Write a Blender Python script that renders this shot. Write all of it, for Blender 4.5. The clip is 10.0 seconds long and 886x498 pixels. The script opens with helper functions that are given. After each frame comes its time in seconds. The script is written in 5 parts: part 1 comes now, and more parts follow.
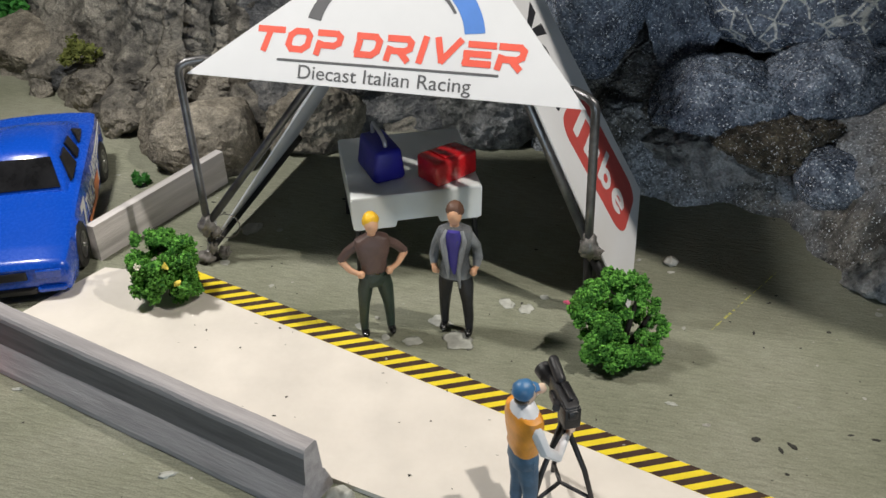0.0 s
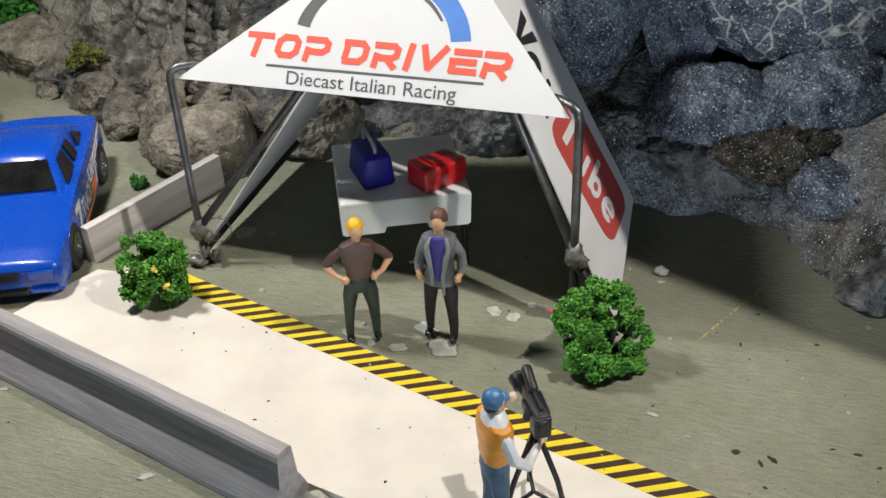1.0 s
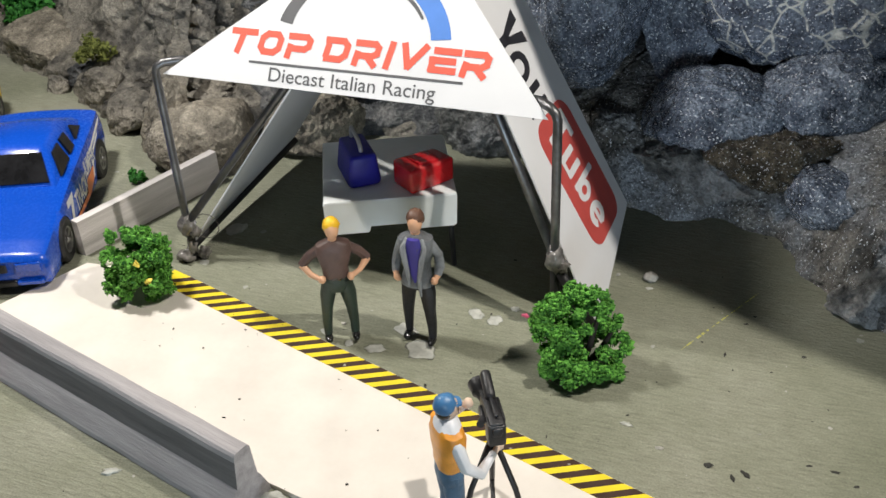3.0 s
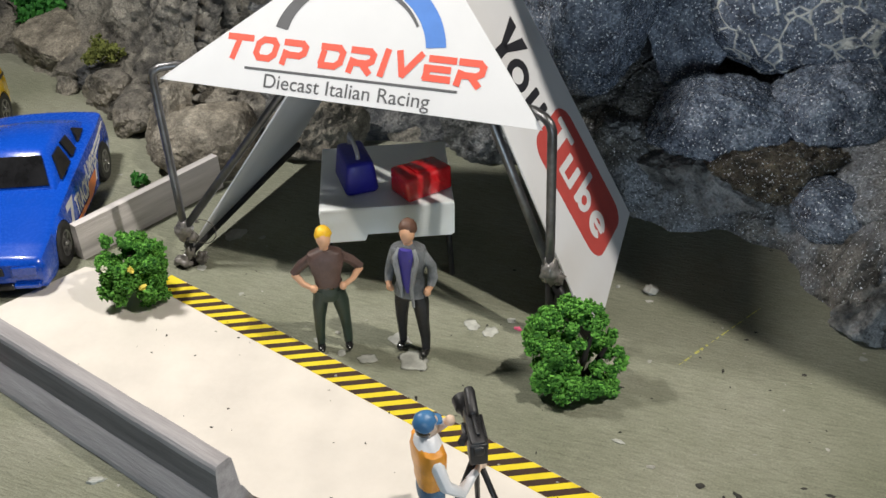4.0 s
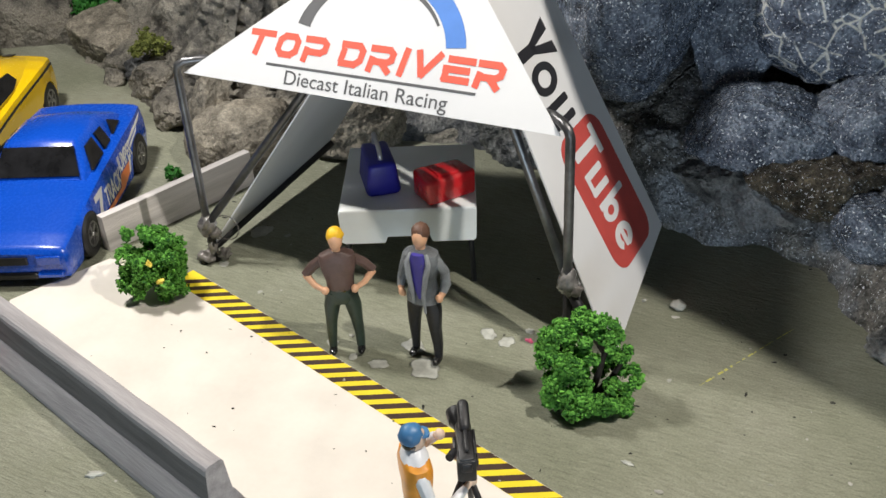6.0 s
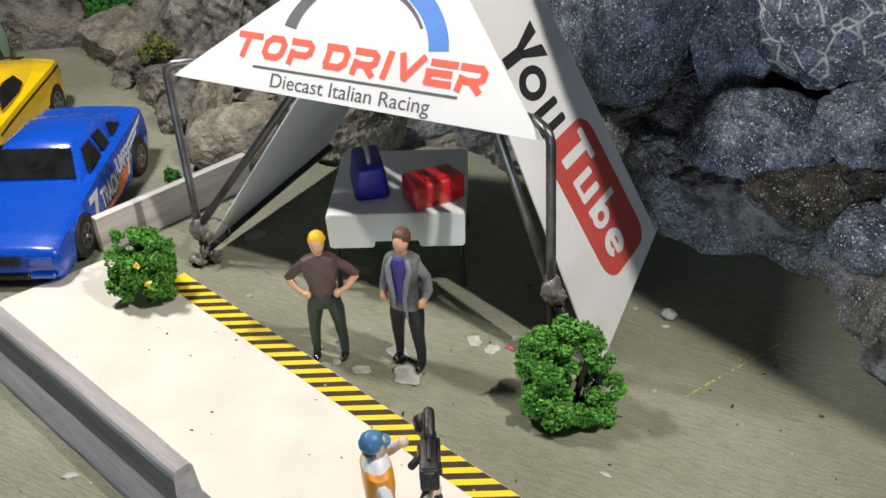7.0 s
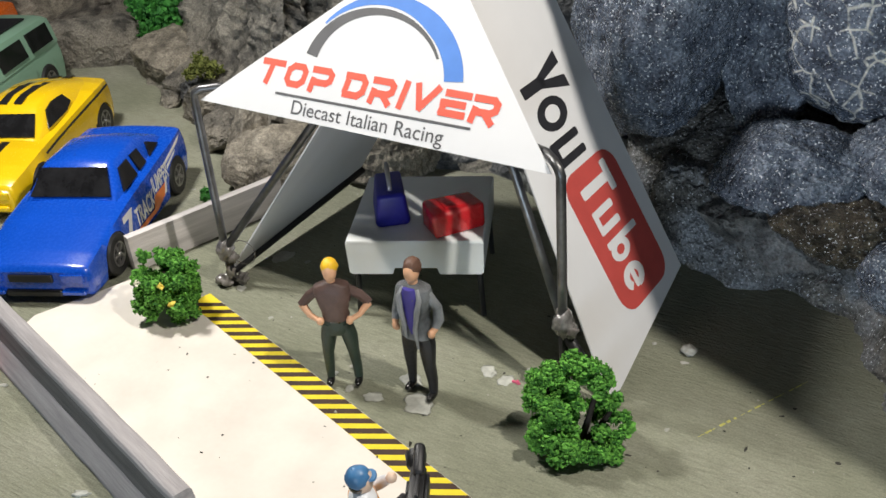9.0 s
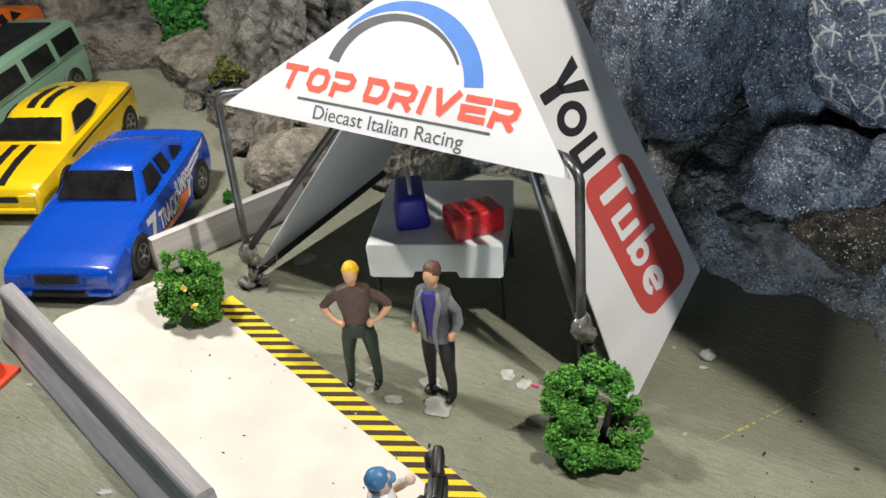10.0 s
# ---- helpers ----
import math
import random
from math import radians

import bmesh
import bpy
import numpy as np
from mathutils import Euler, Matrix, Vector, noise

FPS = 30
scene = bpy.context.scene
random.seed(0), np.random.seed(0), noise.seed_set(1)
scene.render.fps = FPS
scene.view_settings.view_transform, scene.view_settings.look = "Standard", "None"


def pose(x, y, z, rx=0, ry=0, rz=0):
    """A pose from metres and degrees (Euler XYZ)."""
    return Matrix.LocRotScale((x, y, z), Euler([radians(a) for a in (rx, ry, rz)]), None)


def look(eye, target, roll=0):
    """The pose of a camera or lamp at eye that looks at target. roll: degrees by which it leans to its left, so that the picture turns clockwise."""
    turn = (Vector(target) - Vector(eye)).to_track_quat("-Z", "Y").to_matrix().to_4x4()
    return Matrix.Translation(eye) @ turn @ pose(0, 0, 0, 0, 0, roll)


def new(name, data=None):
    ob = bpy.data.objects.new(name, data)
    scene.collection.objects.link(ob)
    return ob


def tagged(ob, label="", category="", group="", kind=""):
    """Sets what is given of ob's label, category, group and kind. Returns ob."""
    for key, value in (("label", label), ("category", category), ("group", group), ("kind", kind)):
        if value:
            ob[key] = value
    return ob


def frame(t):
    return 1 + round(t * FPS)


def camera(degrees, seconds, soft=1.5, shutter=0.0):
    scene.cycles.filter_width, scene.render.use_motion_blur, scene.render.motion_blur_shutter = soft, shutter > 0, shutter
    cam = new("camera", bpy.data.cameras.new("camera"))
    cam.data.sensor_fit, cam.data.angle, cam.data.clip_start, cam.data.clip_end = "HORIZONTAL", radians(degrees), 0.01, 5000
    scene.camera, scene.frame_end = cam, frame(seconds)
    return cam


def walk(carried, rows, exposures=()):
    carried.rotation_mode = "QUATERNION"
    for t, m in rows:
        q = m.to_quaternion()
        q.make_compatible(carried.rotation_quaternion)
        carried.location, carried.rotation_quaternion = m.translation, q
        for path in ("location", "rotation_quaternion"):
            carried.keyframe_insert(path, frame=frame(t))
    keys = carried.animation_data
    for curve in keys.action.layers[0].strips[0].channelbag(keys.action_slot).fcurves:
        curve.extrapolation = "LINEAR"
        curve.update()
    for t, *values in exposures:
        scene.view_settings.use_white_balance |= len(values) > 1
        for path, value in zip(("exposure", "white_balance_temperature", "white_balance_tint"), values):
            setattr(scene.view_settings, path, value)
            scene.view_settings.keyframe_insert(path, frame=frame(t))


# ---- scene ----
# Plan in centimetres; U turns them into metres.
U = 0.01
cam = camera(47.6, 10.0)
PATH = [
    (0, (0.324, 0.317, 11.98), (0.299, 1.99, 10.884), -1.6),
    (0.5, (0.707, 0.304, 11.995), (0.654, 1.979, 10.903), -1.7),
    (1, (1.073, 0.337, 12.017), (0.998, 2.014, 10.929), -1.8),
    (1.5, (1.411, 0.486, 12.116), (1.315, 2.162, 11.028), -1.8),
    (2, (1.671, 0.59, 11.986), (1.552, 2.263, 10.897), -1.9),
    (2.5, (2.007, 0.547, 11.87), (1.863, 2.219, 10.783), -2.1),
    (4, (2.879, 1.011, 11.9), (2.66, 2.675, 10.814), -2.5),
    (4.5, (3.189, 1.146, 11.863), (2.934, 2.804, 10.773), -2.6),
    (5, (3.423, 1.245, 11.71), (3.129, 2.897, 10.622), -2.7),
    (5.5, (3.511, 1.418, 11.656), (3.181, 3.066, 10.573), -2.8),
    (6, (3.828, 1.617, 11.673), (3.466, 3.261, 10.593), -3.0),
    (7.5, (5.01, 2.065, 11.406), (4.543, 3.698, 10.349), -3.9),
    (8, (5.186, 2.142, 11.359), (4.683, 3.77, 10.312), -4.1),
    (8.5, (5.32, 2.347, 11.518), (4.784, 3.967, 10.474), -4.4),
    (9, (5.61, 2.43, 11.677), (5.042, 4.043, 10.64), -4.7),
    (9.5, (5.604, 2.473, 11.723), (5.01, 4.08, 10.691), -4.9),
    (10, (5.678, 2.343, 11.791), (5.069, 3.945, 10.759), -5.2),
]
walk(cam, [(t, look(Vector(eye) * U, Vector(target) * U, roll)) for t, eye, target, roll in PATH],
     [(0, -0.2), (1, -0.06), (2, 0.14), (2.5, 0.15), (4, -0.04), (4.6, 0.11), (6, 0.08), (10, 0.09)])

# ---------------- light ----------------
world = bpy.data.worlds.new("room_light")
scene.world = world
world.use_nodes = True
bg = world.node_tree.nodes["Background"]
bg.inputs[0].default_value = (0.62, 0.8, 1.0, 1)
bg.inputs[1].default_value = 0.0015


def lamp(name, at, aim, size, watts, colour):
    d = bpy.data.lights.new(name, "AREA")
    d.shape, d.size, d.energy, d.color = "DISK", size * U, watts, colour
    ob = new(name, d)
    ob.matrix_world = look(Vector(at) * U, Vector(aim) * U)
    return ob


lamp("desk_lamp", (9.8, 12.0, 18.5), (-1, 15.5, 0), 0.5, 0.33, (1.0, 0.935, 0.845))
lamp("desk_lamp_west", (-11.2, 18.9, 18.5), (-4, 18, 0), 2.4, 0.41, (1.0, 0.96, 0.9))
# bluish low fill added behind the camera to brighten upright faces
d = bpy.data.lights.new("front_fill", "AREA")
d.shape, d.size, d.size_y, d.energy, d.color = "RECTANGLE", 0.5, 0.09, 3.7, (0.74, 0.88, 1.0)
new("front_fill", d).matrix_world = look((0.14, -0.84, 0.05), (0.02, 0.18, 0.02))


# ---------------- materials ----------------
def nodes_of(name):
    m = bpy.data.materials.new(name)
    m.use_nodes = True
    return m, m.node_tree.nodes, m.node_tree.links, m.node_tree.nodes["Principled BSDF"]


def noise_node(n, l, per_cm, detail=4.0, rough=0.55, stretch=None, kind="noise"):
    tc = n.new("ShaderNodeTexCoord")
    mp = n.new("ShaderNodeMapping")
    s = stretch or (1, 1, 1)
    mp.inputs["Scale"].default_value = (s[0] / U, s[1] / U, s[2] / U)
    if stretch and len(stretch) > 3:
        mp.vector_type = "TEXTURE"
        mp.inputs["Rotation"].default_value = (0, 0, stretch[3])
        mp.inputs["Scale"].default_value = (U / s[0], U / s[1], U / s[2])
    l.new(tc.outputs["Object"], mp.inputs["Vector"])
    if kind == "voronoi":
        t = n.new("ShaderNodeTexVoronoi")
        t.inputs["Scale"].default_value = per_cm
    else:
        t = n.new("ShaderNodeTexNoise")
        t.inputs["Scale"].default_value = per_cm
        t.inputs["Detail"].default_value = detail
        t.inputs["Roughness"].default_value = rough
    l.new(mp.outputs["Vector"], t.inputs["Vector"])
    return t


def ramp_node(n, l, src, stops):
    r = n.new("ShaderNodeValToRGB")
    e = r.color_ramp.elements
    while len(e) < len(stops):
        e.new(0.5)
    for el, (p, c) in zip(e, stops):
        el.position, el.color = p, (*c, 1)
    l.new(src, r.inputs["Fac"])
    return r


def mix_node(n, l, fac, a, b, mode="MIX"):
    m = n.new("ShaderNodeMix")
    m.data_type, m.blend_type = "RGBA", mode
    for sock, v in ((m.inputs["Factor"], fac), (m.inputs["A"], a), (m.inputs["B"], b)):
        if isinstance(v, (int, float)):
            sock.default_value = v
        elif isinstance(v, tuple):
            sock.default_value = (*v, 1)
        else:
            l.new(v, sock)
    return m.outputs["Result"]


def bump_node(n, l, bsdf, src, strength, cm, prev=None):
    b = n.new("ShaderNodeBump")
    b.inputs["Strength"].default_value = strength
    b.inputs["Distance"].default_value = cm * U
    l.new(src, b.inputs["Height"])
    if prev:
        l.new(prev.outputs["Normal"], b.inputs["Normal"])
    l.new(b.outputs["Normal"], bsdf.inputs["Normal"])
    return b


def plain(name, colour, rough=0.5, metal=0.0, vary=0.12, per_cm=3.0, bump=0.15, bump_per_cm=14.0, bump_cm=0.02, coat=0.0, stretch=None, spec=0.5):
    """A painted or bare surface with large blotches, fine grain and relief."""
    m, n, l, b = nodes_of(name)
    big = noise_node(n, l, per_cm, 3, 0.5, stretch)
    fine = noise_node(n, l, bump_per_cm, 5, 0.65, stretch)
    lo = tuple(c * (1 - vary) for c in colour)
    hi = tuple(min(1, c * (1 + vary)) for c in colour)
    r = ramp_node(n, l, big.outputs["Fac"], [(0.3, lo), (0.7, hi)])
    col = mix_node(n, l, vary, r.outputs["Color"], fine.outputs["Fac"], "OVERLAY")
    l.new(col, b.inputs["Base Color"])
    rr = n.new("ShaderNodeMapRange")
    rr.inputs["To Min"].default_value, rr.inputs["To Max"].default_value = max(0.03, rough - 0.08), min(1, rough + 0.1)
    l.new(fine.outputs["Fac"], rr.inputs["Value"])
    l.new(rr.outputs["Result"], b.inputs["Roughness"])
    b.inputs["Metallic"].default_value = metal
    b.inputs["Coat Weight"].default_value = coat
    b.inputs["Coat Roughness"].default_value = 0.06
    b.inputs["Specular IOR Level"].default_value = spec
    if bump:
        bump_node(n, l, b, fine.outputs["Fac"], bump, bump_cm)
    return m


def ground_material():
    m, n, l, b = nodes_of("painted_ground")
    streak = noise_node(n, l, 9.0, 4, 0.7, (0.3, 1.7, 1, -0.28))
    grain = noise_node(n, l, 26.0, 4, 0.7)
    blotch = noise_node(n, l, 0.28, 4, 0.55)
    base = ramp_node(n, l, blotch.outputs["Fac"], [(0.3, (0.22, 0.232, 0.168)), (0.52, (0.278, 0.287, 0.218)), (0.72, (0.335, 0.338, 0.272))])
    c = mix_node(n, l, 0.42, base.outputs["Color"], streak.outputs["Fac"], "OVERLAY")
    c = mix_node(n, l, 0.5, c, grain.outputs["Fac"], "OVERLAY")
    chips = noise_node(n, l, 2.4, 2, 0.5)
    cr = ramp_node(n, l, chips.outputs["Fac"], [(0.735, (0, 0, 0)), (0.76, (1, 1, 1))])
    c = mix_node(n, l, cr.outputs["Color"], c, (0.42, 0.42, 0.38))
    l.new(c, b.inputs["Base Color"])
    b.inputs["Roughness"].default_value = 0.8
    b.inputs["Specular IOR Level"].default_value = 0.12
    p = bump_node(n, l, b, streak.outputs["Fac"], 1.0, 0.075)
    bump_node(n, l, b, grain.outputs["Fac"], 0.6, 0.02, p)
    return m


def rock_material(name, dark, mid, light, rough, glint=0.0, dust=None, per_cm=1.0, web=False, grit=1.0, dusty=(0.5, 0.64), relief=0.26):
    m, n, l, b = nodes_of(name)
    big = noise_node(n, l, 0.5 * per_cm, 5, 0.6)
    med = noise_node(n, l, 1.9 * per_cm, 4, 0.6)
    fine = noise_node(n, l, 17.0 * per_cm, 3, 0.6)
    pits = noise_node(n, l, 8.0 * per_cm, 2, 0.5, kind="voronoi")
    r = ramp_node(n, l, med.outputs["Fac"], [(0.34, dark), (0.5, mid), (0.66, light)])
    f2 = ramp_node(n, l, fine.outputs["Fac"], [(0.3, (0.12, 0.12, 0.12)), (0.7, (0.88, 0.88, 0.88))])
    grain = 0.8 if glint > 0.25 else 0.5
    c = mix_node(n, l, grain, r.outputs["Color"], f2.outputs["Color"], "OVERLAY")
    if dust:
        g = ramp_node(n, l, big.outputs["Fac"], [(dusty[0], (0, 0, 0)), (dusty[1], (1, 1, 1))])
        c = mix_node(n, l, g.outputs["Color"], c, mix_node(n, l, grain, dust, f2.outputs["Color"], "OVERLAY"))
    if web:
        v = noise_node(n, l, 2.0, kind="voronoi")
        v.feature = "DISTANCE_TO_EDGE"
        w = ramp_node(n, l, v.outputs["Distance"], [(0.015, (1, 1, 1)), (0.06, (0, 0, 0))])
        gate = ramp_node(n, l, med.outputs["Fac"], [(0.45, (0, 0, 0)), (0.53, (1, 1, 1))])
        k = mix_node(n, l, 1.0, w.outputs["Color"], gate.outputs["Color"], "MULTIPLY")
        c = mix_node(n, l, k, c, (0.66, 0.66, 0.62))
    # glossy rocks: sparkle painted into the base colour as pale flecks
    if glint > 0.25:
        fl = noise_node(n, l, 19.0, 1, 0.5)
        painted_glint = ramp_node(n, l, fl.outputs["Fac"], [(0.645, (0, 0, 0)), (0.69, (1, 1, 1))])
        c = mix_node(n, l, painted_glint.outputs["Color"], c, (0.72, 0.76, 0.82))
    l.new(c, b.inputs["Base Color"])
    rr = n.new("ShaderNodeMapRange")
    rr.inputs["To Min"].default_value, rr.inputs["To Max"].default_value = max(0.05, rough - 0.2), rough + 0.2
    l.new(fine.outputs["Fac"], rr.inputs["Value"])
    l.new(rr.outputs["Result"], b.inputs["Roughness"])
    b.inputs["Coat Weight"].default_value = glint
    b.inputs["Coat Roughness"].default_value = 0.09
    p = bump_node(n, l, b, med.outputs["Fac"], 1.0, relief)
    p = bump_node(n, l, b, pits.outputs["Distance"], 0.7, 0.06 * grit, p)
    p = bump_node(n, l, b, fine.outputs["Fac"], 0.8, 0.1 * grit, p)
    l.new(p.outputs["Normal"], b.inputs["Coat Normal"])
    return m


M = {}
M["ground"] = ground_material()
M["rock_dark"] = rock_material("glint_flecked_dark_rock", (0.038, 0.05, 0.076), (0.108, 0.135, 0.185), (0.225, 0.265, 0.335), 0.24, 1.0, dust=(0.22, 0.26, 0.32), dusty=(0.52, 0.72), relief=0.14)
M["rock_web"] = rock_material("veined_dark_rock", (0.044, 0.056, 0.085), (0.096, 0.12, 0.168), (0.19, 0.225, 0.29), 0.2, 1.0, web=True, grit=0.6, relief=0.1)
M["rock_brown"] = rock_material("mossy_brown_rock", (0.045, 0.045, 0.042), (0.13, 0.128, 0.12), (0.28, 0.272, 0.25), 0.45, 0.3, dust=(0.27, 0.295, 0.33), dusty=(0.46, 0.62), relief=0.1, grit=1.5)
M["rock_foot"] = rock_material("dusty_foot_rock", (0.03, 0.033, 0.036), (0.12, 0.124, 0.122), (0.29, 0.295, 0.285), 0.5, 0.2, dust=(0.3, 0.31, 0.32), relief=0.12, grit=1.5)
M["rock_gravel"] = rock_material("brown_gravel_rock", (0.02, 0.018, 0.012), (0.075, 0.062, 0.042), (0.17, 0.145, 0.1), 0.35, 0.5, per_cm=1.6, relief=0.1, grit=2.0)
# near-black so that the added crag bounces no light into its shade
M["rock_crag"] = rock_material("light_blocker_black", (0.008, 0.008, 0.009), (0.02, 0.021, 0.024), (0.04, 0.042, 0.046), 0.8)
M["rock_beige"] = rock_material("beige_rock", (0.10, 0.089, 0.072), (0.2, 0.18, 0.145), (0.33, 0.3, 0.245), 0.85, 0.0, grit=0.8, relief=0.07)
M["rock_grey"] = rock_material("grey_rock", (0.024, 0.027, 0.033), (0.088, 0.092, 0.098), (0.23, 0.228, 0.222), 0.7, 0.03, relief=0.14, grit=1.3)
M["rock_mix"] = rock_material("weathered_rock", (0.03, 0.029, 0.027), (0.112, 0.105, 0.092), (0.25, 0.235, 0.2), 0.75, 0.0, dust=(0.23, 0.212, 0.178), grit=1.0, dusty=(0.42, 0.6), relief=0.12)
M["board"] = plain("white_card", (0.70, 0.655, 0.595), 0.6, vary=0.08, per_cm=0.9, bump=0.2, bump_per_cm=9, bump_cm=0.015)
M["yellow_tape"] = plain("yellow_tape", (0.78, 0.62, 0.03), 0.4, vary=0.07, bump=0.08)
M["black_tape"] = plain("brown_black_tape", (0.045, 0.024, 0.017), 0.45, vary=0.25, bump=0.08)
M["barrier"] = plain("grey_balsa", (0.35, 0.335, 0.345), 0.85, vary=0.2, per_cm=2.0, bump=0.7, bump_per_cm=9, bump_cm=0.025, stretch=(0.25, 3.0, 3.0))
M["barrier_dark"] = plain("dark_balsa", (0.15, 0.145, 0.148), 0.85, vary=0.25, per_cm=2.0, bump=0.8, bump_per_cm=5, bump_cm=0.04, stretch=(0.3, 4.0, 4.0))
M["pale_wood"] = plain("pale_grey_wood", (0.56, 0.53, 0.52), 0.8, vary=0.3, per_cm=1.5, bump=0.8, bump_per_cm=4, bump_cm=0.04, stretch=(0.15, 2.5, 2.5, 1.0))
M["paper"] = plain("white_paper", (0.66, 0.665, 0.68), 0.55, vary=0.03, per_cm=0.8, bump=0.06, bump_per_cm=5)
M["steel"] = plain("dull_steel_wire", (0.15, 0.15, 0.155), 0.38, 0.85, vary=0.35, per_cm=2.2, bump=0.25, bump_per_cm=12)
M["steel_dark"] = plain("blackened_wire", (0.03, 0.03, 0.032), 0.45, 0.5, vary=0.3, bump=0.25)
M["glue"] = plain("clear_glue", (0.16, 0.15, 0.14), 0.16, 0.0, vary=0.5, per_cm=5, bump=0.5, bump_per_cm=7, bump_cm=0.05, coat=0.8)
M["ink_red"] = plain("red_ink", (0.78, 0.115, 0.075), 0.55, vary=0.06, bump=0.05)
M["ink_logo_red"] = plain("deep_red_ink", (0.48, 0.07, 0.06), 0.5, vary=0.06, bump=0.05)
M["ink_black"] = plain("black_ink", (0.018, 0.018, 0.022), 0.5, vary=0.2, bump=0.05)
M["ink_grey"] = plain("grey_ink", (0.10, 0.10, 0.105), 0.55, vary=0.1, bump=0.05)
M["ink_blue"] = plain("blue_ink", (0.085, 0.22, 0.60), 0.55, vary=0.05, bump=0.05)
M["table"] = plain("pale_plastic", (0.76, 0.80, 0.81), 0.42, vary=0.04, bump=0.08, per_cm=1.5)
M["blue_plastic"] = plain("royal_blue_paint", (0.014, 0.014, 0.27), 0.42, vary=0.15, bump=0.3, bump_cm=0.02)
M["red_plastic"] = plain("glossy_red_paint", (0.58, 0.012, 0.018), 0.22, vary=0.12, bump=0.7, bump_per_cm=11, bump_cm=0.05, coat=0.7)
M["handle_wire"] = plain("silver_wire", (0.5, 0.5, 0.52), 0.35, 0.7, vary=0.15)
M["car_blue"] = plain("blue_enamel", (0.004, 0.07, 0.50), 0.26, vary=0.06, per_cm=0.6, bump=0.03, coat=0.6)
M["car_yellow"] = plain("yellow_enamel", (0.85, 0.55, 0.008), 0.24, vary=0.05, per_cm=0.6, bump=0.03, coat=0.8)
M["car_green"] = plain("sage_enamel", (0.22, 0.38, 0.28), 0.3, vary=0.06, per_cm=0.6, bump=0.04, coat=0.5)
M["car_orange"] = plain("orange_enamel", (0.80, 0.16, 0.015), 0.25, vary=0.06, bump=0.03, coat=0.6)
M["car_glass"] = plain("smoked_plastic_window", (0.012, 0.012, 0.013), 0.16, vary=0.4, bump=0.05, coat=0.0, spec=0.35)
M["tyre"] = plain("black_tyre", (0.014, 0.014, 0.015), 0.5, vary=0.2, bump=0.2)
M["rim"] = plain("chrome_rim", (0.34, 0.335, 0.33), 0.3, 0.9, vary=0.1, bump=0.05)
M["trim_black"] = plain("black_trim", (0.012, 0.012, 0.014), 0.35, vary=0.2, bump=0.1)
M["decal_white"] = plain("white_decal", (0.75, 0.75, 0.74), 0.35, vary=0.05, bump=0.02)
M["decal_orange"] = plain("orange_decal", (0.75, 0.19, 0.03), 0.35, vary=0.05, bump=0.02)
M["skin"] = plain("painted_skin", (0.66, 0.37, 0.22), 0.5, vary=0.08, bump=0.15)
M["skin_pale"] = plain("painted_pale_skin", (0.68, 0.50, 0.38), 0.5, vary=0.08, bump=0.15)
M["hair_yellow"] = plain("painted_yellow_hair", (0.78, 0.46, 0.02), 0.5, vary=0.12, bump=0.4)
M["hair_brown"] = plain("painted_brown_hair", (0.10, 0.05, 0.032), 0.5, vary=0.2, bump=0.4)
M["shirt_brown"] = plain("painted_brown_shirt", (0.085, 0.05, 0.042), 0.5, vary=0.25, bump=0.4, bump_cm=0.04)
M["trouser_green"] = plain("painted_green_trousers", (0.018, 0.032, 0.022), 0.5, vary=0.25, bump=0.4, bump_cm=0.04)
M["trouser_black"] = plain("painted_black_trousers", (0.010, 0.010, 0.013), 0.45, vary=0.3, bump=0.4, bump_cm=0.04)
M["shirt_blue"] = plain("painted_blue_shirt", (0.045, 0.035, 0.27), 0.5, vary=0.15, bump=0.3)
M["shoe"] = plain("painted_black_shoes", (0.008, 0.008, 0.008), 0.2, vary=0.2, coat=0.6)
M["vest"] = plain("painted_orange_vest", (0.74, 0.30, 0.03), 0.4, vary=0.15, per_cm=4, bump=0.3, coat=0.2)
M["sleeve"] = plain("painted_white_sleeve", (0.72, 0.74, 0.78), 0.4, vary=0.08, bump=0.3)
M["cap_blue"] = plain("painted_blue_cap", (0.05, 0.16, 0.33), 0.4, vary=0.15, bump=0.2)
M["jeans"] = plain("painted_blue_jeans", (0.06, 0.13, 0.22), 0.5, vary=0.25, bump=0.4)
M["cam_black"] = plain("matt_black_plastic", (0.012, 0.012, 0.014), 0.45, vary=0.3, bump=0.4)
M["bark"] = plain("dark_twig", (0.035, 0.025, 0.018), 0.8, vary=0.3, bump=0.6)
M["pebble"] = plain("pale_pebble", (0.42, 0.41, 0.37), 0.7, vary=0.15, bump=0.5)
M["putty"] = plain("dried_white_glue", (0.43, 0.44, 0.4), 0.45, vary=0.2, per_cm=4, bump=0.5, bump_cm=0.03)
M["yellow_paint"] = plain("yellow_paint_dash", (0.55, 0.53, 0.14), 0.6, vary=0.2)
M["debris"] = plain("dark_crumb", (0.03, 0.03, 0.025), 0.8, vary=0.3)
M["flower_pink"] = plain("pink_foam", (0.70, 0.12, 0.22), 0.8, vary=0.15, bump=0.5)
M["flower_yellow"] = plain("yellow_foam", (0.75, 0.60, 0.10), 0.8, vary=0.15, bump=0.5)
M["flower_white"] = plain("white_foam", (0.7, 0.68, 0.55), 0.8, vary=0.1, bump=0.5)
M["cone_red"] = plain("red_plastic", (0.70, 0.06, 0.02), 0.4, vary=0.08)

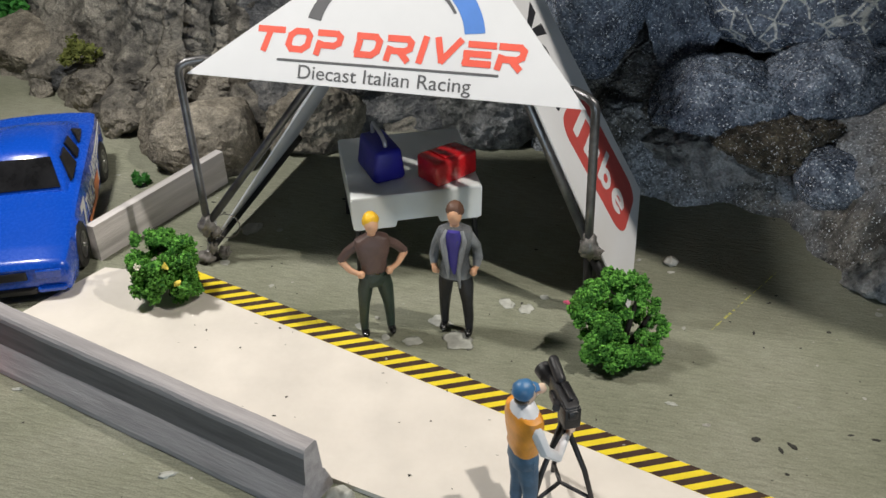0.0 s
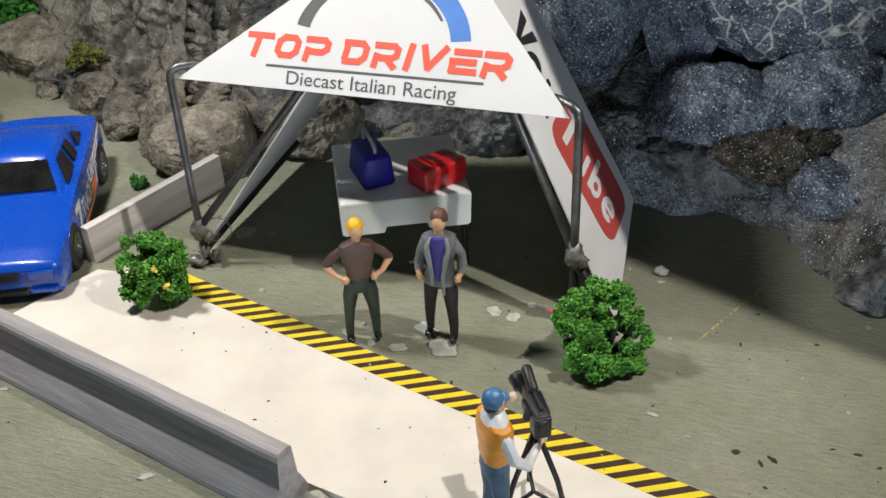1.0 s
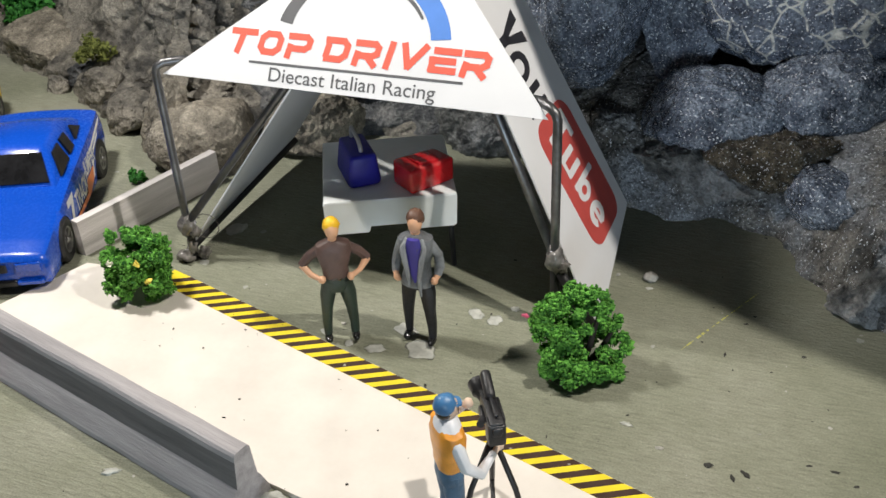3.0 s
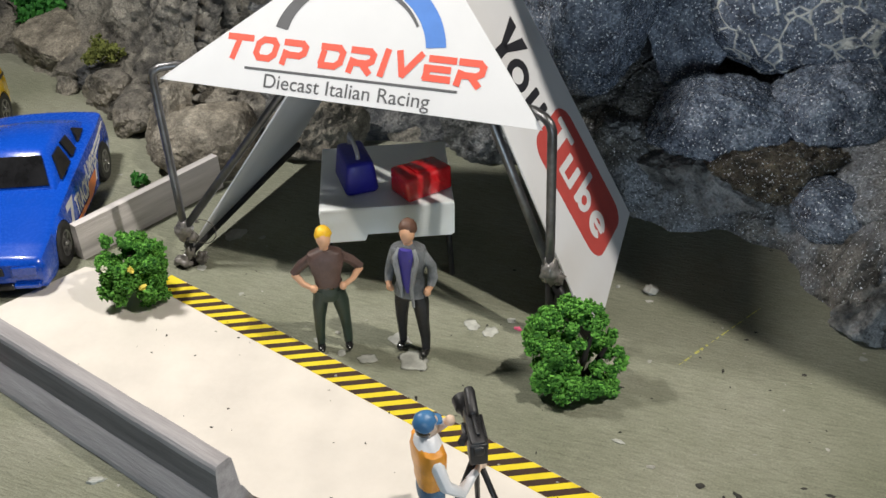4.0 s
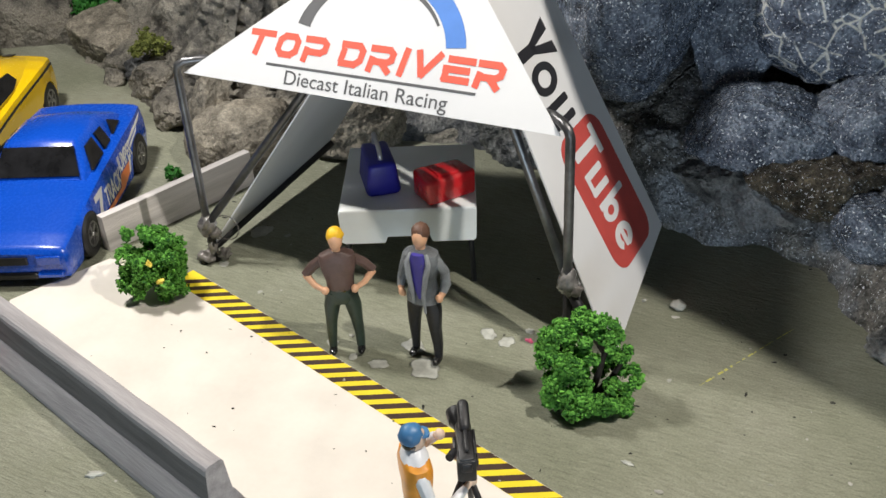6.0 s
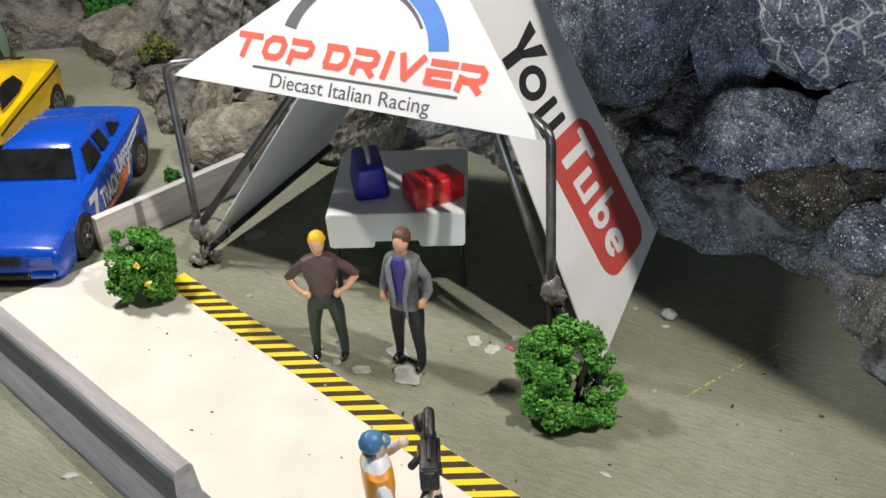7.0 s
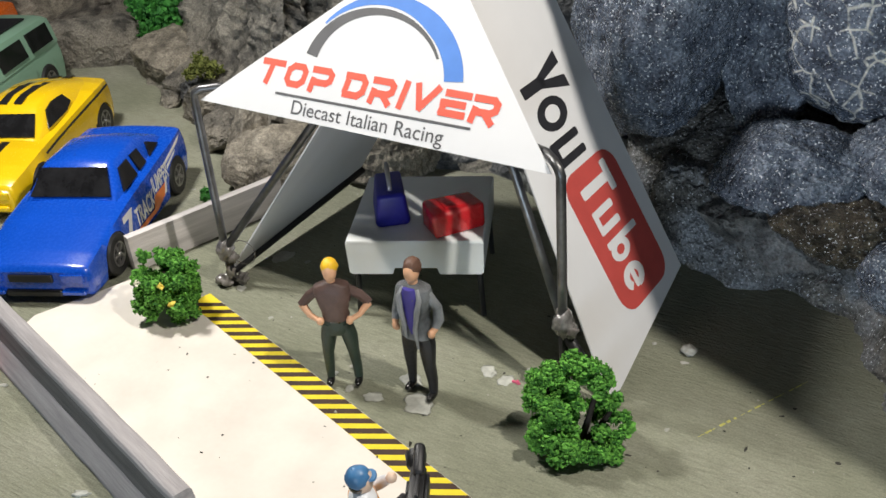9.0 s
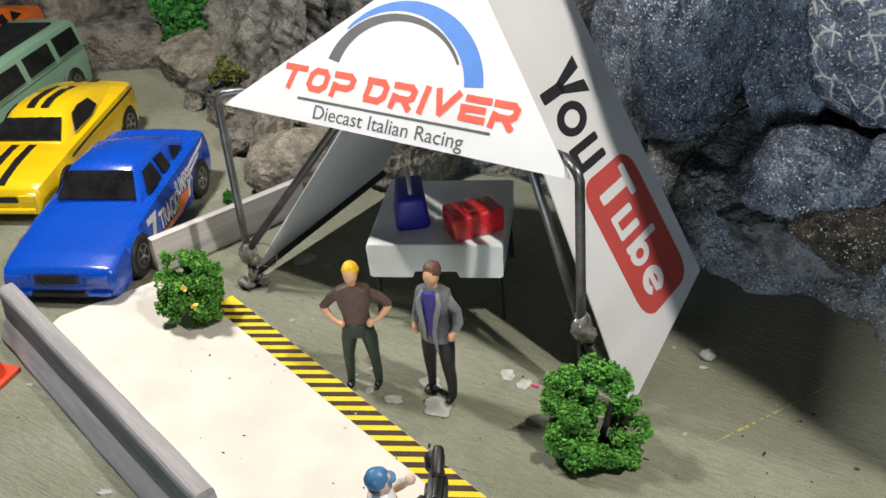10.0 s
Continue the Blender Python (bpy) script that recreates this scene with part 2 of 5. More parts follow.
M["jacket_grey"] = plain("dry_brushed_grey_jacket", (0.085, 0.095, 0.105), 0.34, vary=0.5, per_cm=5, bump=0.7, bump_cm=0.05)
nt = M["jacket_grey"].node_tree
edge = nt.nodes.new("ShaderNodeNewGeometry")
wear = ramp_node(nt.nodes, nt.links, edge.outputs["Pointiness"], [(0.53, (0, 0, 0)), (0.66, (0.8, 0.8, 0.8))])
paint_in = nt.nodes["Principled BSDF"].inputs["Base Color"]
nt.links.new(mix_node(nt.nodes, nt.links, wear.outputs["Color"], paint_in.links[0].from_socket, (0.46, 0.48, 0.5)), paint_in)


def foam(name, dark, light):
    m, n, l, b = nodes_of(name)
    g = n.new("ShaderNodeNewGeometry")
    r = ramp_node(n, l, g.outputs["Random Per Island"], [(0.0, dark), (1.0, light)])
    f = noise_node(n, l, 20, 3, 0.7)
    l.new(mix_node(n, l, 0.4, r.outputs["Color"], f.outputs["Fac"], "OVERLAY"), b.inputs["Base Color"])
    b.inputs["Roughness"].default_value = 0.7
    b.inputs["Specular IOR Level"].default_value = 0.25
    b.inputs["Subsurface Weight"].default_value = 0.0
    bump_node(n, l, b, f.outputs["Fac"], 0.6, 0.03)
    return m


M["foam_green"] = foam("green_foam_leaf", (0.01, 0.07, 0.008), (0.17, 0.45, 0.07))
M["foam_dark"] = foam("dark_green_foam_leaf", (0.02, 0.10, 0.02), (0.05, 0.22, 0.035))
M["moss"] = foam("olive_moss", (0.05, 0.065, 0.012), (0.17, 0.19, 0.05))


# ---------------- building helpers ----------------
def part(name, bm, material, parent=None, label="", smooth=False, at=None):
    """Links a bmesh drawn in centimetres as one mesh object."""
    for v in bm.verts:
        v.co *= U
    me = bpy.data.meshes.new(name)
    bm.normal_update()
    bm.to_mesh(me)
    bm.free()
    for mt in material if isinstance(material, (list, tuple)) else [material]:
        me.materials.append(M[mt])
    if smooth:
        me.shade_smooth()
        if smooth != "all":
            me.set_sharp_from_angle(angle=radians(38))
    ob = new(name, me)
    ob.parent = parent
    if at:
        ob.location = Vector(at) * U
    if label:
        tagged(ob, label)
    return ob


def thing(name, label, category, at=(0, 0, 0), turn=0.0, group="", kind=""):
    ob = new(name)
    ob.empty_display_size = 0.005
    ob.matrix_basis = pose(at[0] * U, at[1] * U, at[2] * U, 0, 0, turn)
    return tagged(ob, label, category, group, kind)


def box(bm, c, s, bevel=0.0, rot=None, mi=0, seg=2):
    m = Matrix.Translation(c) @ (rot or Matrix()) @ Matrix.Diagonal((*s, 1))
    g = bmesh.ops.create_cube(bm, size=1.0, matrix=m)
    fs = {f for v in g["verts"] for f in v.link_faces}
    if bevel:
        es = {e for v in g["verts"] for e in v.link_edges}
        r = bmesh.ops.bevel(bm, geom=list(es), offset=bevel, segments=seg, profile=0.5, affect="EDGES")
        fs = {f for f in fs if f.is_valid} | set(r["faces"])
    for f in fs:
        f.material_index = mi
    return fs


def loft(bm, rings, cap=True, mi=0, closed=True):
    rows = [[bm.verts.new(p) for p in ring] for ring in rings]
    n = len(rows[0])
    fs = []
    for a, b in zip(rows, rows[1:]):
        for i in range(n if closed else n - 1):
            j = (i + 1) % n
            fs.append(bm.faces.new((a[i], a[j], b[j], b[i])))
    if cap and closed:
        fs.append(bm.faces.new(rows[0][::-1]))
        fs.append(bm.faces.new(rows[-1]))
    for f in fs:
        f.material_index = mi
    return rows


def ring(c, rx, ry, n=12, axis=(0, 0, 1), power=2.0):
    """An ellipse of points round c; axis is the way it faces."""
    q = Vector((0, 0, 1)).rotation_difference(Vector(axis))
    out = []
    for i in range(n):
        a = 2 * math.pi * i / n
        ca, sa = math.cos(a), math.sin(a)
        x = math.copysign(abs(ca) ** (2 / power), ca) * rx
        y = math.copysign(abs(sa) ** (2 / power), sa) * ry
        out.append(Vector(c) + q @ Vector((x, y, 0)))
    return out


def tube(bm, pts, r, n=10, mi=0):
    pts = [Vector(p) for p in pts]
    rs = r if isinstance(r, (list, tuple)) else [r] * len(pts)
    rings = []
    d0 = (pts[1] - pts[0]).normalized()
    q = Vector((0, 0, 1)).rotation_difference(d0)
    prev = d0
    for i, p in enumerate(pts):
        d = ((pts[min(i + 1, len(pts) - 1)] - p).normalized() + (p - pts[max(i - 1, 0)]).normalized()).normalized()
        q = prev.rotation_difference(d) @ q
        prev = d
        rings.append([p + q @ Vector((math.cos(2 * math.pi * k / n) * rs[i], math.sin(2 * math.pi * k / n) * rs[i], 0)) for k in range(n)])
    loft(bm, rings, mi=mi)


def ball(bm, c, r, sub=2, squash=(1, 1, 1), rough=0.0, freq=1.0, mi=0, rot=None):
    g = bmesh.ops.create_icosphere(bm, subdivisions=sub, radius=1.0)
    off = Vector((random.uniform(-50, 50), random.uniform(-50, 50), random.uniform(-50, 50)))
    for v in g["verts"]:
        k = 1 + (rough * noise.noise(v.co * freq + off) if rough else 0)
        v.co = Vector((v.co.x * squash[0], v.co.y * squash[1], v.co.z * squash[2])) * (r * k)
        if rot:
            v.co = rot @ v.co
        v.co += Vector(c)
    for f in {f for v in g["verts"] for f in v.link_faces}:
        f.material_index = mi


def slab(bm, poly, thick, mi=0):
    """A flat sheet from corner points (any plane), thickened along its normal."""
    poly = [Vector(p) for p in poly]
    nrm = Vector((0, 0, 0))
    for i in range(len(poly)):
        nrm += poly[i].cross(poly[(i + 1) % len(poly)])
    nrm.normalize()
    loft(bm, [[p - nrm * thick for p in poly], poly], mi=mi)
    return nrm


def prism(bm, poly, h0, h1, mi=0):
    loft(bm, [[(x, y, h0) for x, y in poly], [(x, y, h1) for x, y in poly]], mi=mi)


# ---------------- ground ----------------
bm = bmesh.new()
bmesh.ops.create_grid(bm, x_segments=40, y_segments=40, size=1.0)
for v in bm.verts:
    v.co = Vector((v.co.x * 120, v.co.y * 120 + 20, 0))
ground = tagged(part("ground", bm, "ground"), "olive-grey painted diorama base with brush marks and crumbs", "ground", kind="structure")


# ---------------- rocks ----------------
def grain(w, off, crag=1.0):
    """Rough stone relief at five scales, about -1 to 1."""
    return (0.5 * noise.noise(w * 0.42 + off) + 0.3 * noise.noise(w * 1.05 + off) + crag * 0.22 * (0.5 - abs(noise.noise(w * 1.7 - off)) * 2)
            + 0.13 * noise.noise(w * 2.9 + off) + 0.09 * noise.noise(w * 6.1 + off) + 0.05 * noise.noise(w * 12.0 - off))


def rock(name, c, s, material, label, seed, rough=0.35, sub=5, cut=1.0, rz=0.0, flats=9, category="rock", tilt=0.0, lean=0.0, blocky=2.0, fine=1.0):
    """A boulder: a sphere cut by random planes, then roughened at several scales."""
    rnd = random.Random(seed)
    planes = []
    for _ in range(flats):
        d = Vector((rnd.gauss(0, 1), rnd.gauss(0, 1), rnd.gauss(0, 0.8))).normalized()
        planes.append((d, rnd.uniform(0.5, 0.85)))
    off = Vector((seed * 7.3, seed * 3.1, seed * 1.7))
    bm = bmesh.new()
    bmesh.ops.create_icosphere(bm, subdivisions=sub, radius=1.0)
    amp = rough * min(s)
    m = pose(0, 0, 0, tilt, lean, rz)
    for v in bm.verts:
        p = v.co.copy()
        if blocky > 2:
            p *= sum(abs(q) ** blocky for q in p) ** (-1 / blocky) * 0.86
        for d, k in planes:
            e = p.dot(d) - k
            if e > 0:
                p -= d * e * cut
        w = Vector((p.x * s[0], p.y * s[1], p.z * s[2]))
        v.co = m @ (w + v.co * (amp * grain(w, off) + fine * (0.05 * noise.noise(w * 4.2 + off) + 0.035 * noise.noise(w * 8.5 - off) + 0.02 * noise.noise(w * 17 + off))))
    ob = part(name, bm, material, None, "", "all", at=c)
    return tagged(ob, label, category, "rocks round the stage")


def cliff(name, foot, profile, material, label, seed, amp=0.5, nu=150, nv=90, steps=1.0):
    """A rock wall that rises from a line on the ground by a profile of (back, up)."""
    off = Vector((seed * 5.1, seed * 2.3, seed * 9.7))
    foot = [Vector((*p, 0)) for p in foot]
    lens = [0.0]
    for a, b in zip(foot, foot[1:]):
        lens.append(lens[-1] + (b - a).length)
    bm = bmesh.new()
    rows = []
    for i in range(nu):
        d = lens[-1] * i / (nu - 1)
        k = max(j for j in range(len(foot) - 1) if lens[j] <= d + 1e-9)
        f = (d - lens[k]) / (lens[k + 1] - lens[k])
        p = foot[k].lerp(foot[k + 1], f)
        a = foot[min(k + 2, len(foot) - 1)] - foot[max(k - 1, 0)]
        back = Vector((-a.y, a.x, 0)).normalized()
        col = []
        for j in range(nv):
            t = j / (nv - 1) * (len(profile) - 1)
            q = min(int(t), len(profile) - 2)
            g = t - q
            by = profile[q][0] * (1 - g) + profile[q + 1][0] * g
            up = profile[q][1] * (1 - g) + profile[q + 1][1] * g
            w = p + back * by + Vector((0, 0, up))
            cell = noise.voronoi(w * 0.33 * steps + off)[0]
            e = amp * 1.5 * grain(w, off) + 0.06 * noise.noise(w * 4.5 - off) + 0.04 * noise.noise(w * 9.5 - off)
            e += amp * 1.3 * (0.35 - min(0.7, (cell[1] - cell[0]) * 1.2) * 0.6)
            w += back * e + Vector((0, 0, 0.4 * amp * noise.noise(w * 0.8 - off)))
            if j == 0:
                w.z = -0.3
            col.append(w)
        rows.append(col)
    loft(bm, rows, cap=False, closed=False)
    ob = part(name, bm, material, None, "", "all")
    return tagged(ob, label, "rock", kind="structure")


cliff("rock_wall", [(-40, 38), (-22, 36), (-14, 33.5), (-9, 27.6), (-6, 25.0), (-3.2, 24.0), (1.3, 24.0), (3.2, 24.0), (5.4, 23.2), (7.2, 22.8), (9.4, 22.2), (11.5, 18.0), (12.5, 9), (14, 0)],
      [(0, -0.2), (0.2, 0.7), (0.7, 1.6), (1.2, 2.6), (1.35, 4.2), (1.6, 6.5), (2.2, 9.5), (4, 12)], "rock_grey", "dark grey rough rock wall of the diorama", 3, 0.6, 190, 90)
cliff("rock_slope", [(2.2, 23.2), (3.2, 21.9), (4.5, 20.6), (5.4, 20.2), (6.6, 20.1), (7.6, 19.3), (8.1, 17.8), (8.3, 16.6), (9.6, 15.4), (12, 13.5)],
      [(0, -0.2), (0.12, 0.35), (0.35, 0.8), (0.6, 1.25), (0.7, 1.7), (1.3, 2.1), (2.2, 2.5), (3.2, 2.7)], "rock_brown", "dusty brown and blue-grey rock slope at the cliff foot", 8, 0.27, 260, 130, 2.0)


def crag():
    """A tall leaning crag, unseen, added beside the stage to block the lamp: a slim foot under a broad overhanging
    head.
    """
    slim = [(9.6, 13.7), (11.2, 12.2), (16, 11.0), (16, 15.5), (10.4, 15.5)]
    head = [(3.0, 18.89), (9.12, 13.31), (11.4, 11.6), (17, 10.4), (17, 25), (3.0, 25)]

    def outline(poly, n=60):
        pts = [Vector((*p, 0)) for p in poly]
        total = sum((b - a).length for a, b in zip(pts, pts[1:] + pts[:1]))
        out, step = [], total / n
        for a, b in zip(pts, pts[1:] + pts[:1]):
            k = max(1, round((b - a).length / step))
            out += [a.lerp(b, i / k) for i in range(k)]
        return [out[int(i * len(out) / n)] for i in range(n)]

    slim, head = outline(slim), outline(head)
    off = Vector((3, 9, 2))
    rings = []
    for z, k, drop in ((-0.3, 0, 0), (3, 0, 0), (6, 0, 0), (7.6, 0.05, 0), (8.9, 0.85, 0.3), (9.5, 1, 0), (10.2, 1, 0.1), (11.2, 1, 0.4), (12.5, 0.9, 0.6)):
        row = []
        for a, b in zip(slim, head):
            w = a.lerp(b, k) + Vector((0.67, 0.74, 0)) * drop + Vector((0, 0, z))
            row.append(w + Vector((0.67, 0.74, 0)) * (0.16 * noise.noise(w * 0.9 + off) + 0.1 * noise.noise(w * 2.3 + off)))
        rings.append(row)
    bm = bmesh.new()
    loft(bm, rings)
    bmesh.ops.recalc_face_normals(bm, faces=bm.faces)
    return tagged(part("shade_crag", bm, "rock_crag", None, smooth="all"), "unseen dark crag shape added to shade the right side", "rock", kind="structure")


crag()
cliff("rock_bank", [(-26, 34.6), (-15.6, 30.6), (-12.6, 28.0), (-10.5, 26.2), (-8.8, 24.6), (-7.2, 23.3), (-5.8, 23.3), (-4.2, 23.9), (-2.0, 24.1), (0.5, 24.1), (2.5, 23.6)],
      [(0, -0.2), (0.2, 0.35), (0.6, 0.6), (1.2, 0.8), (1.8, 1.3), (2.2, 2.2), (2.5, 3.4), (3.0, 5.8)], "rock_mix", "weathered beige and grey rock bank behind the cars", 6, 0.42, 300, 130, 2.2)
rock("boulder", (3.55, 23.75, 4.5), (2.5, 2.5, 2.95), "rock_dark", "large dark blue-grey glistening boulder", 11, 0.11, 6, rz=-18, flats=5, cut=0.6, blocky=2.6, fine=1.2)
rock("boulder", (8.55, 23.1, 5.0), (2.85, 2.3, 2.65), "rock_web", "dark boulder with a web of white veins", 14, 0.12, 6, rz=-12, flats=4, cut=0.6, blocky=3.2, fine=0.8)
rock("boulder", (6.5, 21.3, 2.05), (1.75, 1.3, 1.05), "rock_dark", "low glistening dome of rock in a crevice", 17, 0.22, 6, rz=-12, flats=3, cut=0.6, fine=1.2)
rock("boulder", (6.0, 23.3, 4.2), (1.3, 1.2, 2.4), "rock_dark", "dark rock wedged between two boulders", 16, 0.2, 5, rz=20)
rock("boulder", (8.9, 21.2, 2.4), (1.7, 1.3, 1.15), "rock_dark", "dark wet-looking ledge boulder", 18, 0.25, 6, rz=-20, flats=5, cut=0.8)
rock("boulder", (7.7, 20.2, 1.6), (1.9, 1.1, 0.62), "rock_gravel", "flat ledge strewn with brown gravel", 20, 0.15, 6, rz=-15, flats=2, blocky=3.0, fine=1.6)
rock("boulder", (8.5, 19.1, 1.25), (0.9, 0.7, 0.8), "rock_dark", "smooth dark wet-looking stone on the slope", 22, 0.12, 6, rz=-35, flats=4, cut=0.6, fine=0.4)
rock("boulder", (6.1, 20.9, 1.0), (1.7, 1.0, 1.0), "rock_foot", "dusty grey ledge rock under the boulders", 19, 0.3, 6, rz=-28, fine=1.4)
rock("boulder", (8.75, 16.95, 0.3), (0.75, 0.75, 0.8), "rock_foot", "pale dusty rock at the cliff foot", 25, 0.5, 5, rz=10, fine=1.5)
rock("boulder", (4.35, 21.5, 0.75), (1.3, 0.95, 1.15), "rock_brown", "grey dusty rock behind the tent panel", 29, 0.3, 6, rz=-30, fine=1.4)
rock("boulder", (1.6, 24.0, 0.8), (1.7, 1.0, 1.5), "rock_foot", "rough grey rock behind the table", 31, 0.35, 6, fine=1.4)
rock("boulder", (-3.2, 23.7, 0.45), (1.5, 0.8, 1.0), "rock_beige", "rough beige rock behind the tent", 33, 0.25, 6, rz=8, fine=1.3)
rock("boulder", (-5.75, 22.95, 0.35), (1.75, 1.25, 1.3), "rock_beige", "broad sandy beige boulder beside the wooden wall", 37, 0.1, 6, rz=22, flats=6, cut=0.7, blocky=2.8, fine=1.0)
rock("boulder", (-7.0, 23.6, 0.6), (0.9, 1.0, 1.25), "rock_beige", "grey-beige cracked boulder beside the road", 38, 0.16, 6, rz=-10, flats=8, fine=1.2)
rock("boulder", (-8.55, 24.9, 0.35), (0.75, 0.85, 0.75), "rock_mix", "small rounded grey rock beside the road", 40, 0.25, 6, rz=20, flats=6, blocky=2.6)
rock("boulder", (-9.7, 26.3, 0.45), (0.9, 0.75, 0.7), "rock_mix", "mossy grey rock beside the road", 39, 0.25, 6, rz=-30, flats=7, blocky=2.6)
rock("boulder", (-11.0, 27.7, 0.2), (0.75, 0.6, 0.5), "rock_grey", "dark grey rubble rock beside the road", 41, 0.35, 5, rz=15)
rock("boulder", (-12.7, 29.35, 0.55), (1.55, 1.15, 0.75), "rock_beige", "flat-topped angular beige boulder at the back", 43, 0.1, 6, rz=-38, flats=6, cut=0.9, blocky=5.0, tilt=14, lean=12)
rock("boulder", (-11.6, 27.3, 0.12), (0.45, 0.4, 0.34), "rock_mix", "small rock beside the road", 44, 0.35, 5)
rock("boulder", (-16.4, 30.6, 0.6), (2.0, 1.1, 1.15), "rock_mix", "angular grey-brown boulder behind the van", 45, 0.12, 6, rz=12, flats=7, blocky=4.5, tilt=8)
rock("boulder", (-20.7, 34.0, 0.6), (2.4, 1.6, 1.4), "rock_beige", "angular beige boulder at the back", 47, 0.15, 6, rz=30, flats=8, blocky=4.0)


# ---------------- white board, tape and barriers ----------------
TA = Vector((-5.05, 17.14, 0))
TD = Vector((0.844, -0.537, 0)).normalized()
TN = Vector((0.537, 0.844, 0)).normalized()
bm = bmesh.new()
edge_far, edge_near = TA + TN * 0.51, TA + TD * 13.5 + TN * 0.51
prism(bm, [(-7.15, 18.0), (-8.5, 16.3), (-8.5, 15.95), (-1.98, 11.93), (-0.8, 11.33), (3.0, 9.0), (edge_near.x, edge_near.y), (edge_far.x, edge_far.y)][::-1], 0.0, 0.1)
bmesh.ops.recalc_face_normals(bm, faces=bm.faces)
board = tagged(part("white_board", bm, "board"), "off-white card board with scuffs lying on the base", "board")

tape = thing("hazard_tape", "yellow and black striped hazard tape along the board", "tape")
bm = bmesh.new()
a, b = TA - TD * 0.42, TA + TD * 13.4
prism(bm, [(p.x, p.y) for p in (a, b, b + TN * 0.5, a + TN * 0.5)], 0.1, 0.106)
bmesh.ops.recalc_face_normals(bm, faces=bm.faces)
part("strip", bm, "yellow_tape", tape)
SL = Vector((0.978, 0.208, 0)).normalized()
slant = SL * (0.5 / SL.dot(TN))
bm = bmesh.new()
w = TD * 0.185
prism(bm, [(p.x, p.y) for p in (Vector(), w, w + slant, slant)], 0.106, 0.109)
bmesh.ops.recalc_face_normals(bm, faces=bm.faces)
stripe = part("stripe", bm, "black_tape", tape, "dark brown stripe")
for i in range(35):
    p = TA + TD * (0.37 * i - 0.41)
    if i == 0:
        stripe.location = p * U
    else:
        s = stripe.copy()
        scene.collection.objects.link(s)
        s.location = p * U


def barrier(name, a, b, h, wide, label):
    """A jersey barrier carved from balsa, from a to b: flared foot, darker middle band, upright top."""
    a, b = Vector((*a, 0)), Vector((*b, 0))
    L = (b - a).length
    ob = thing(name, label, "barrier", a, math.degrees(math.atan2(b.y - a.y, b.x - a.x)), "barriers")
    half = [(0.0, 0.5), (0.10, 0.5), (0.40, 0.31), (0.44, 0.26), (0.86, 0.21), (0.94, 0.20), (0.985, 0.16), (1.0, 0.10)]
    prof = [(-y * wide, z * h) for z, y in half] + [(y * wide, z * h) for z, y in half[::-1]]
    bm = bmesh.new()
    n = 40
    rings = []
    for i in range(n + 1):
        x = L * i / n
        rings.append([(x + 0.02 * noise.noise(Vector((y * 9, z * 9, i))) * (i in (0, n)), y + 0.012 * noise.noise(Vector((x * 1.5, y * 4, z * 4))), z + 0.012 * noise.noise(Vector((x * 1.3, y * 5, z * 3 + 9)))) for y, z in prof])
    loft(bm, rings)
    bmesh.ops.recalc_face_normals(bm, faces=bm.faces)
    # faces between 0.5 and 0.8 of the height take the darker grey
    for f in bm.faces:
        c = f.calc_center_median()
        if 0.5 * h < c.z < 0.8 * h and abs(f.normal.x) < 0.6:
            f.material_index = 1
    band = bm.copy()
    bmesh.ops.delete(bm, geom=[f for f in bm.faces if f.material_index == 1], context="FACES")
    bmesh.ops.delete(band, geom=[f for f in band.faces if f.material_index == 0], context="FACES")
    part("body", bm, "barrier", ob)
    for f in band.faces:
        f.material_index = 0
    part("darker_band", band, "barrier_dark", ob, "darker grey band along the middle of the face")
    return ob


barrier("concrete_barrier", (-9.04, 15.7), (-1.94, 11.41), 1.22, 0.84, "grey weathered balsa jersey barrier along the board")
wall2 = thing("wooden_wall", "low grey wooden wall strip with a pale top", "wall")
bm = bmesh.new()
a, b = Vector((-7.35, 18.4, 0)), Vector((-5.2, 21.75, 0))
d = (b - a).normalized()
nn = Vector((-d.y, d.x, 0)) * 0.28
loft(bm, [[a, a + nn, a + nn * 0.85 + Vector((0, 0, 0.85)), a + nn * 0.1 + Vector((0, 0, 0.85))], [b, b + nn, b + nn * 0.85 + Vector((0, 0, 0.85)), b + nn * 0.1 + Vector((0, 0, 0.85))]])
bmesh.ops.recalc_face_normals(bm, faces=bm.faces)
part("body", bm, "pale_wood", wall2)


# ---------------- tent ----------------
GL, GR, APEX, REAR = Vector((-4.83, 18.48, 4.27)), Vector((2.64, 16.26, 4.37)), Vector((0.2, 18.92, 7.4)), Vector((0.75, 21.2, 7.2))
tent = thing("race_tent", "white paper race tent on a steel wire frame", "tent")
bm = bmesh.new()
slab(bm, [GL, GR, APEX], 0.03)
bmesh.ops.recalc_face_normals(bm, faces=bm.faces)
gable = part("gable", bm, "paper", tent, "white printed front gable")
bm = bmesh.new()
PTIP, PBACK = Vector((3.7, 16.02, 0.02)), Vector((4.48, 19.8, 0.68))
pn = (PBACK - PTIP).cross(APEX - PTIP).normalized()
slab(bm, [PTIP, PBACK, REAR - pn * (REAR - PTIP).dot(pn), APEX], 0.03)
bmesh.ops.recalc_face_normals(bm, faces=bm.faces)
part("side_panel", bm, "paper", tent, "white side panel with a printed red emblem")
bm = bmesh.new()
LTIP, LBACK = Vector((-5.0, 18.5, 0.18)), Vector((-3.6, 22.9, 0.6))
slab(bm, [LTIP, LBACK, REAR + Vector((-0.02, 0, 0)), APEX + Vector((-0.02, 0, 0))], 0.03)
bmesh.ops.recalc_face_normals(bm, faces=bm.faces)
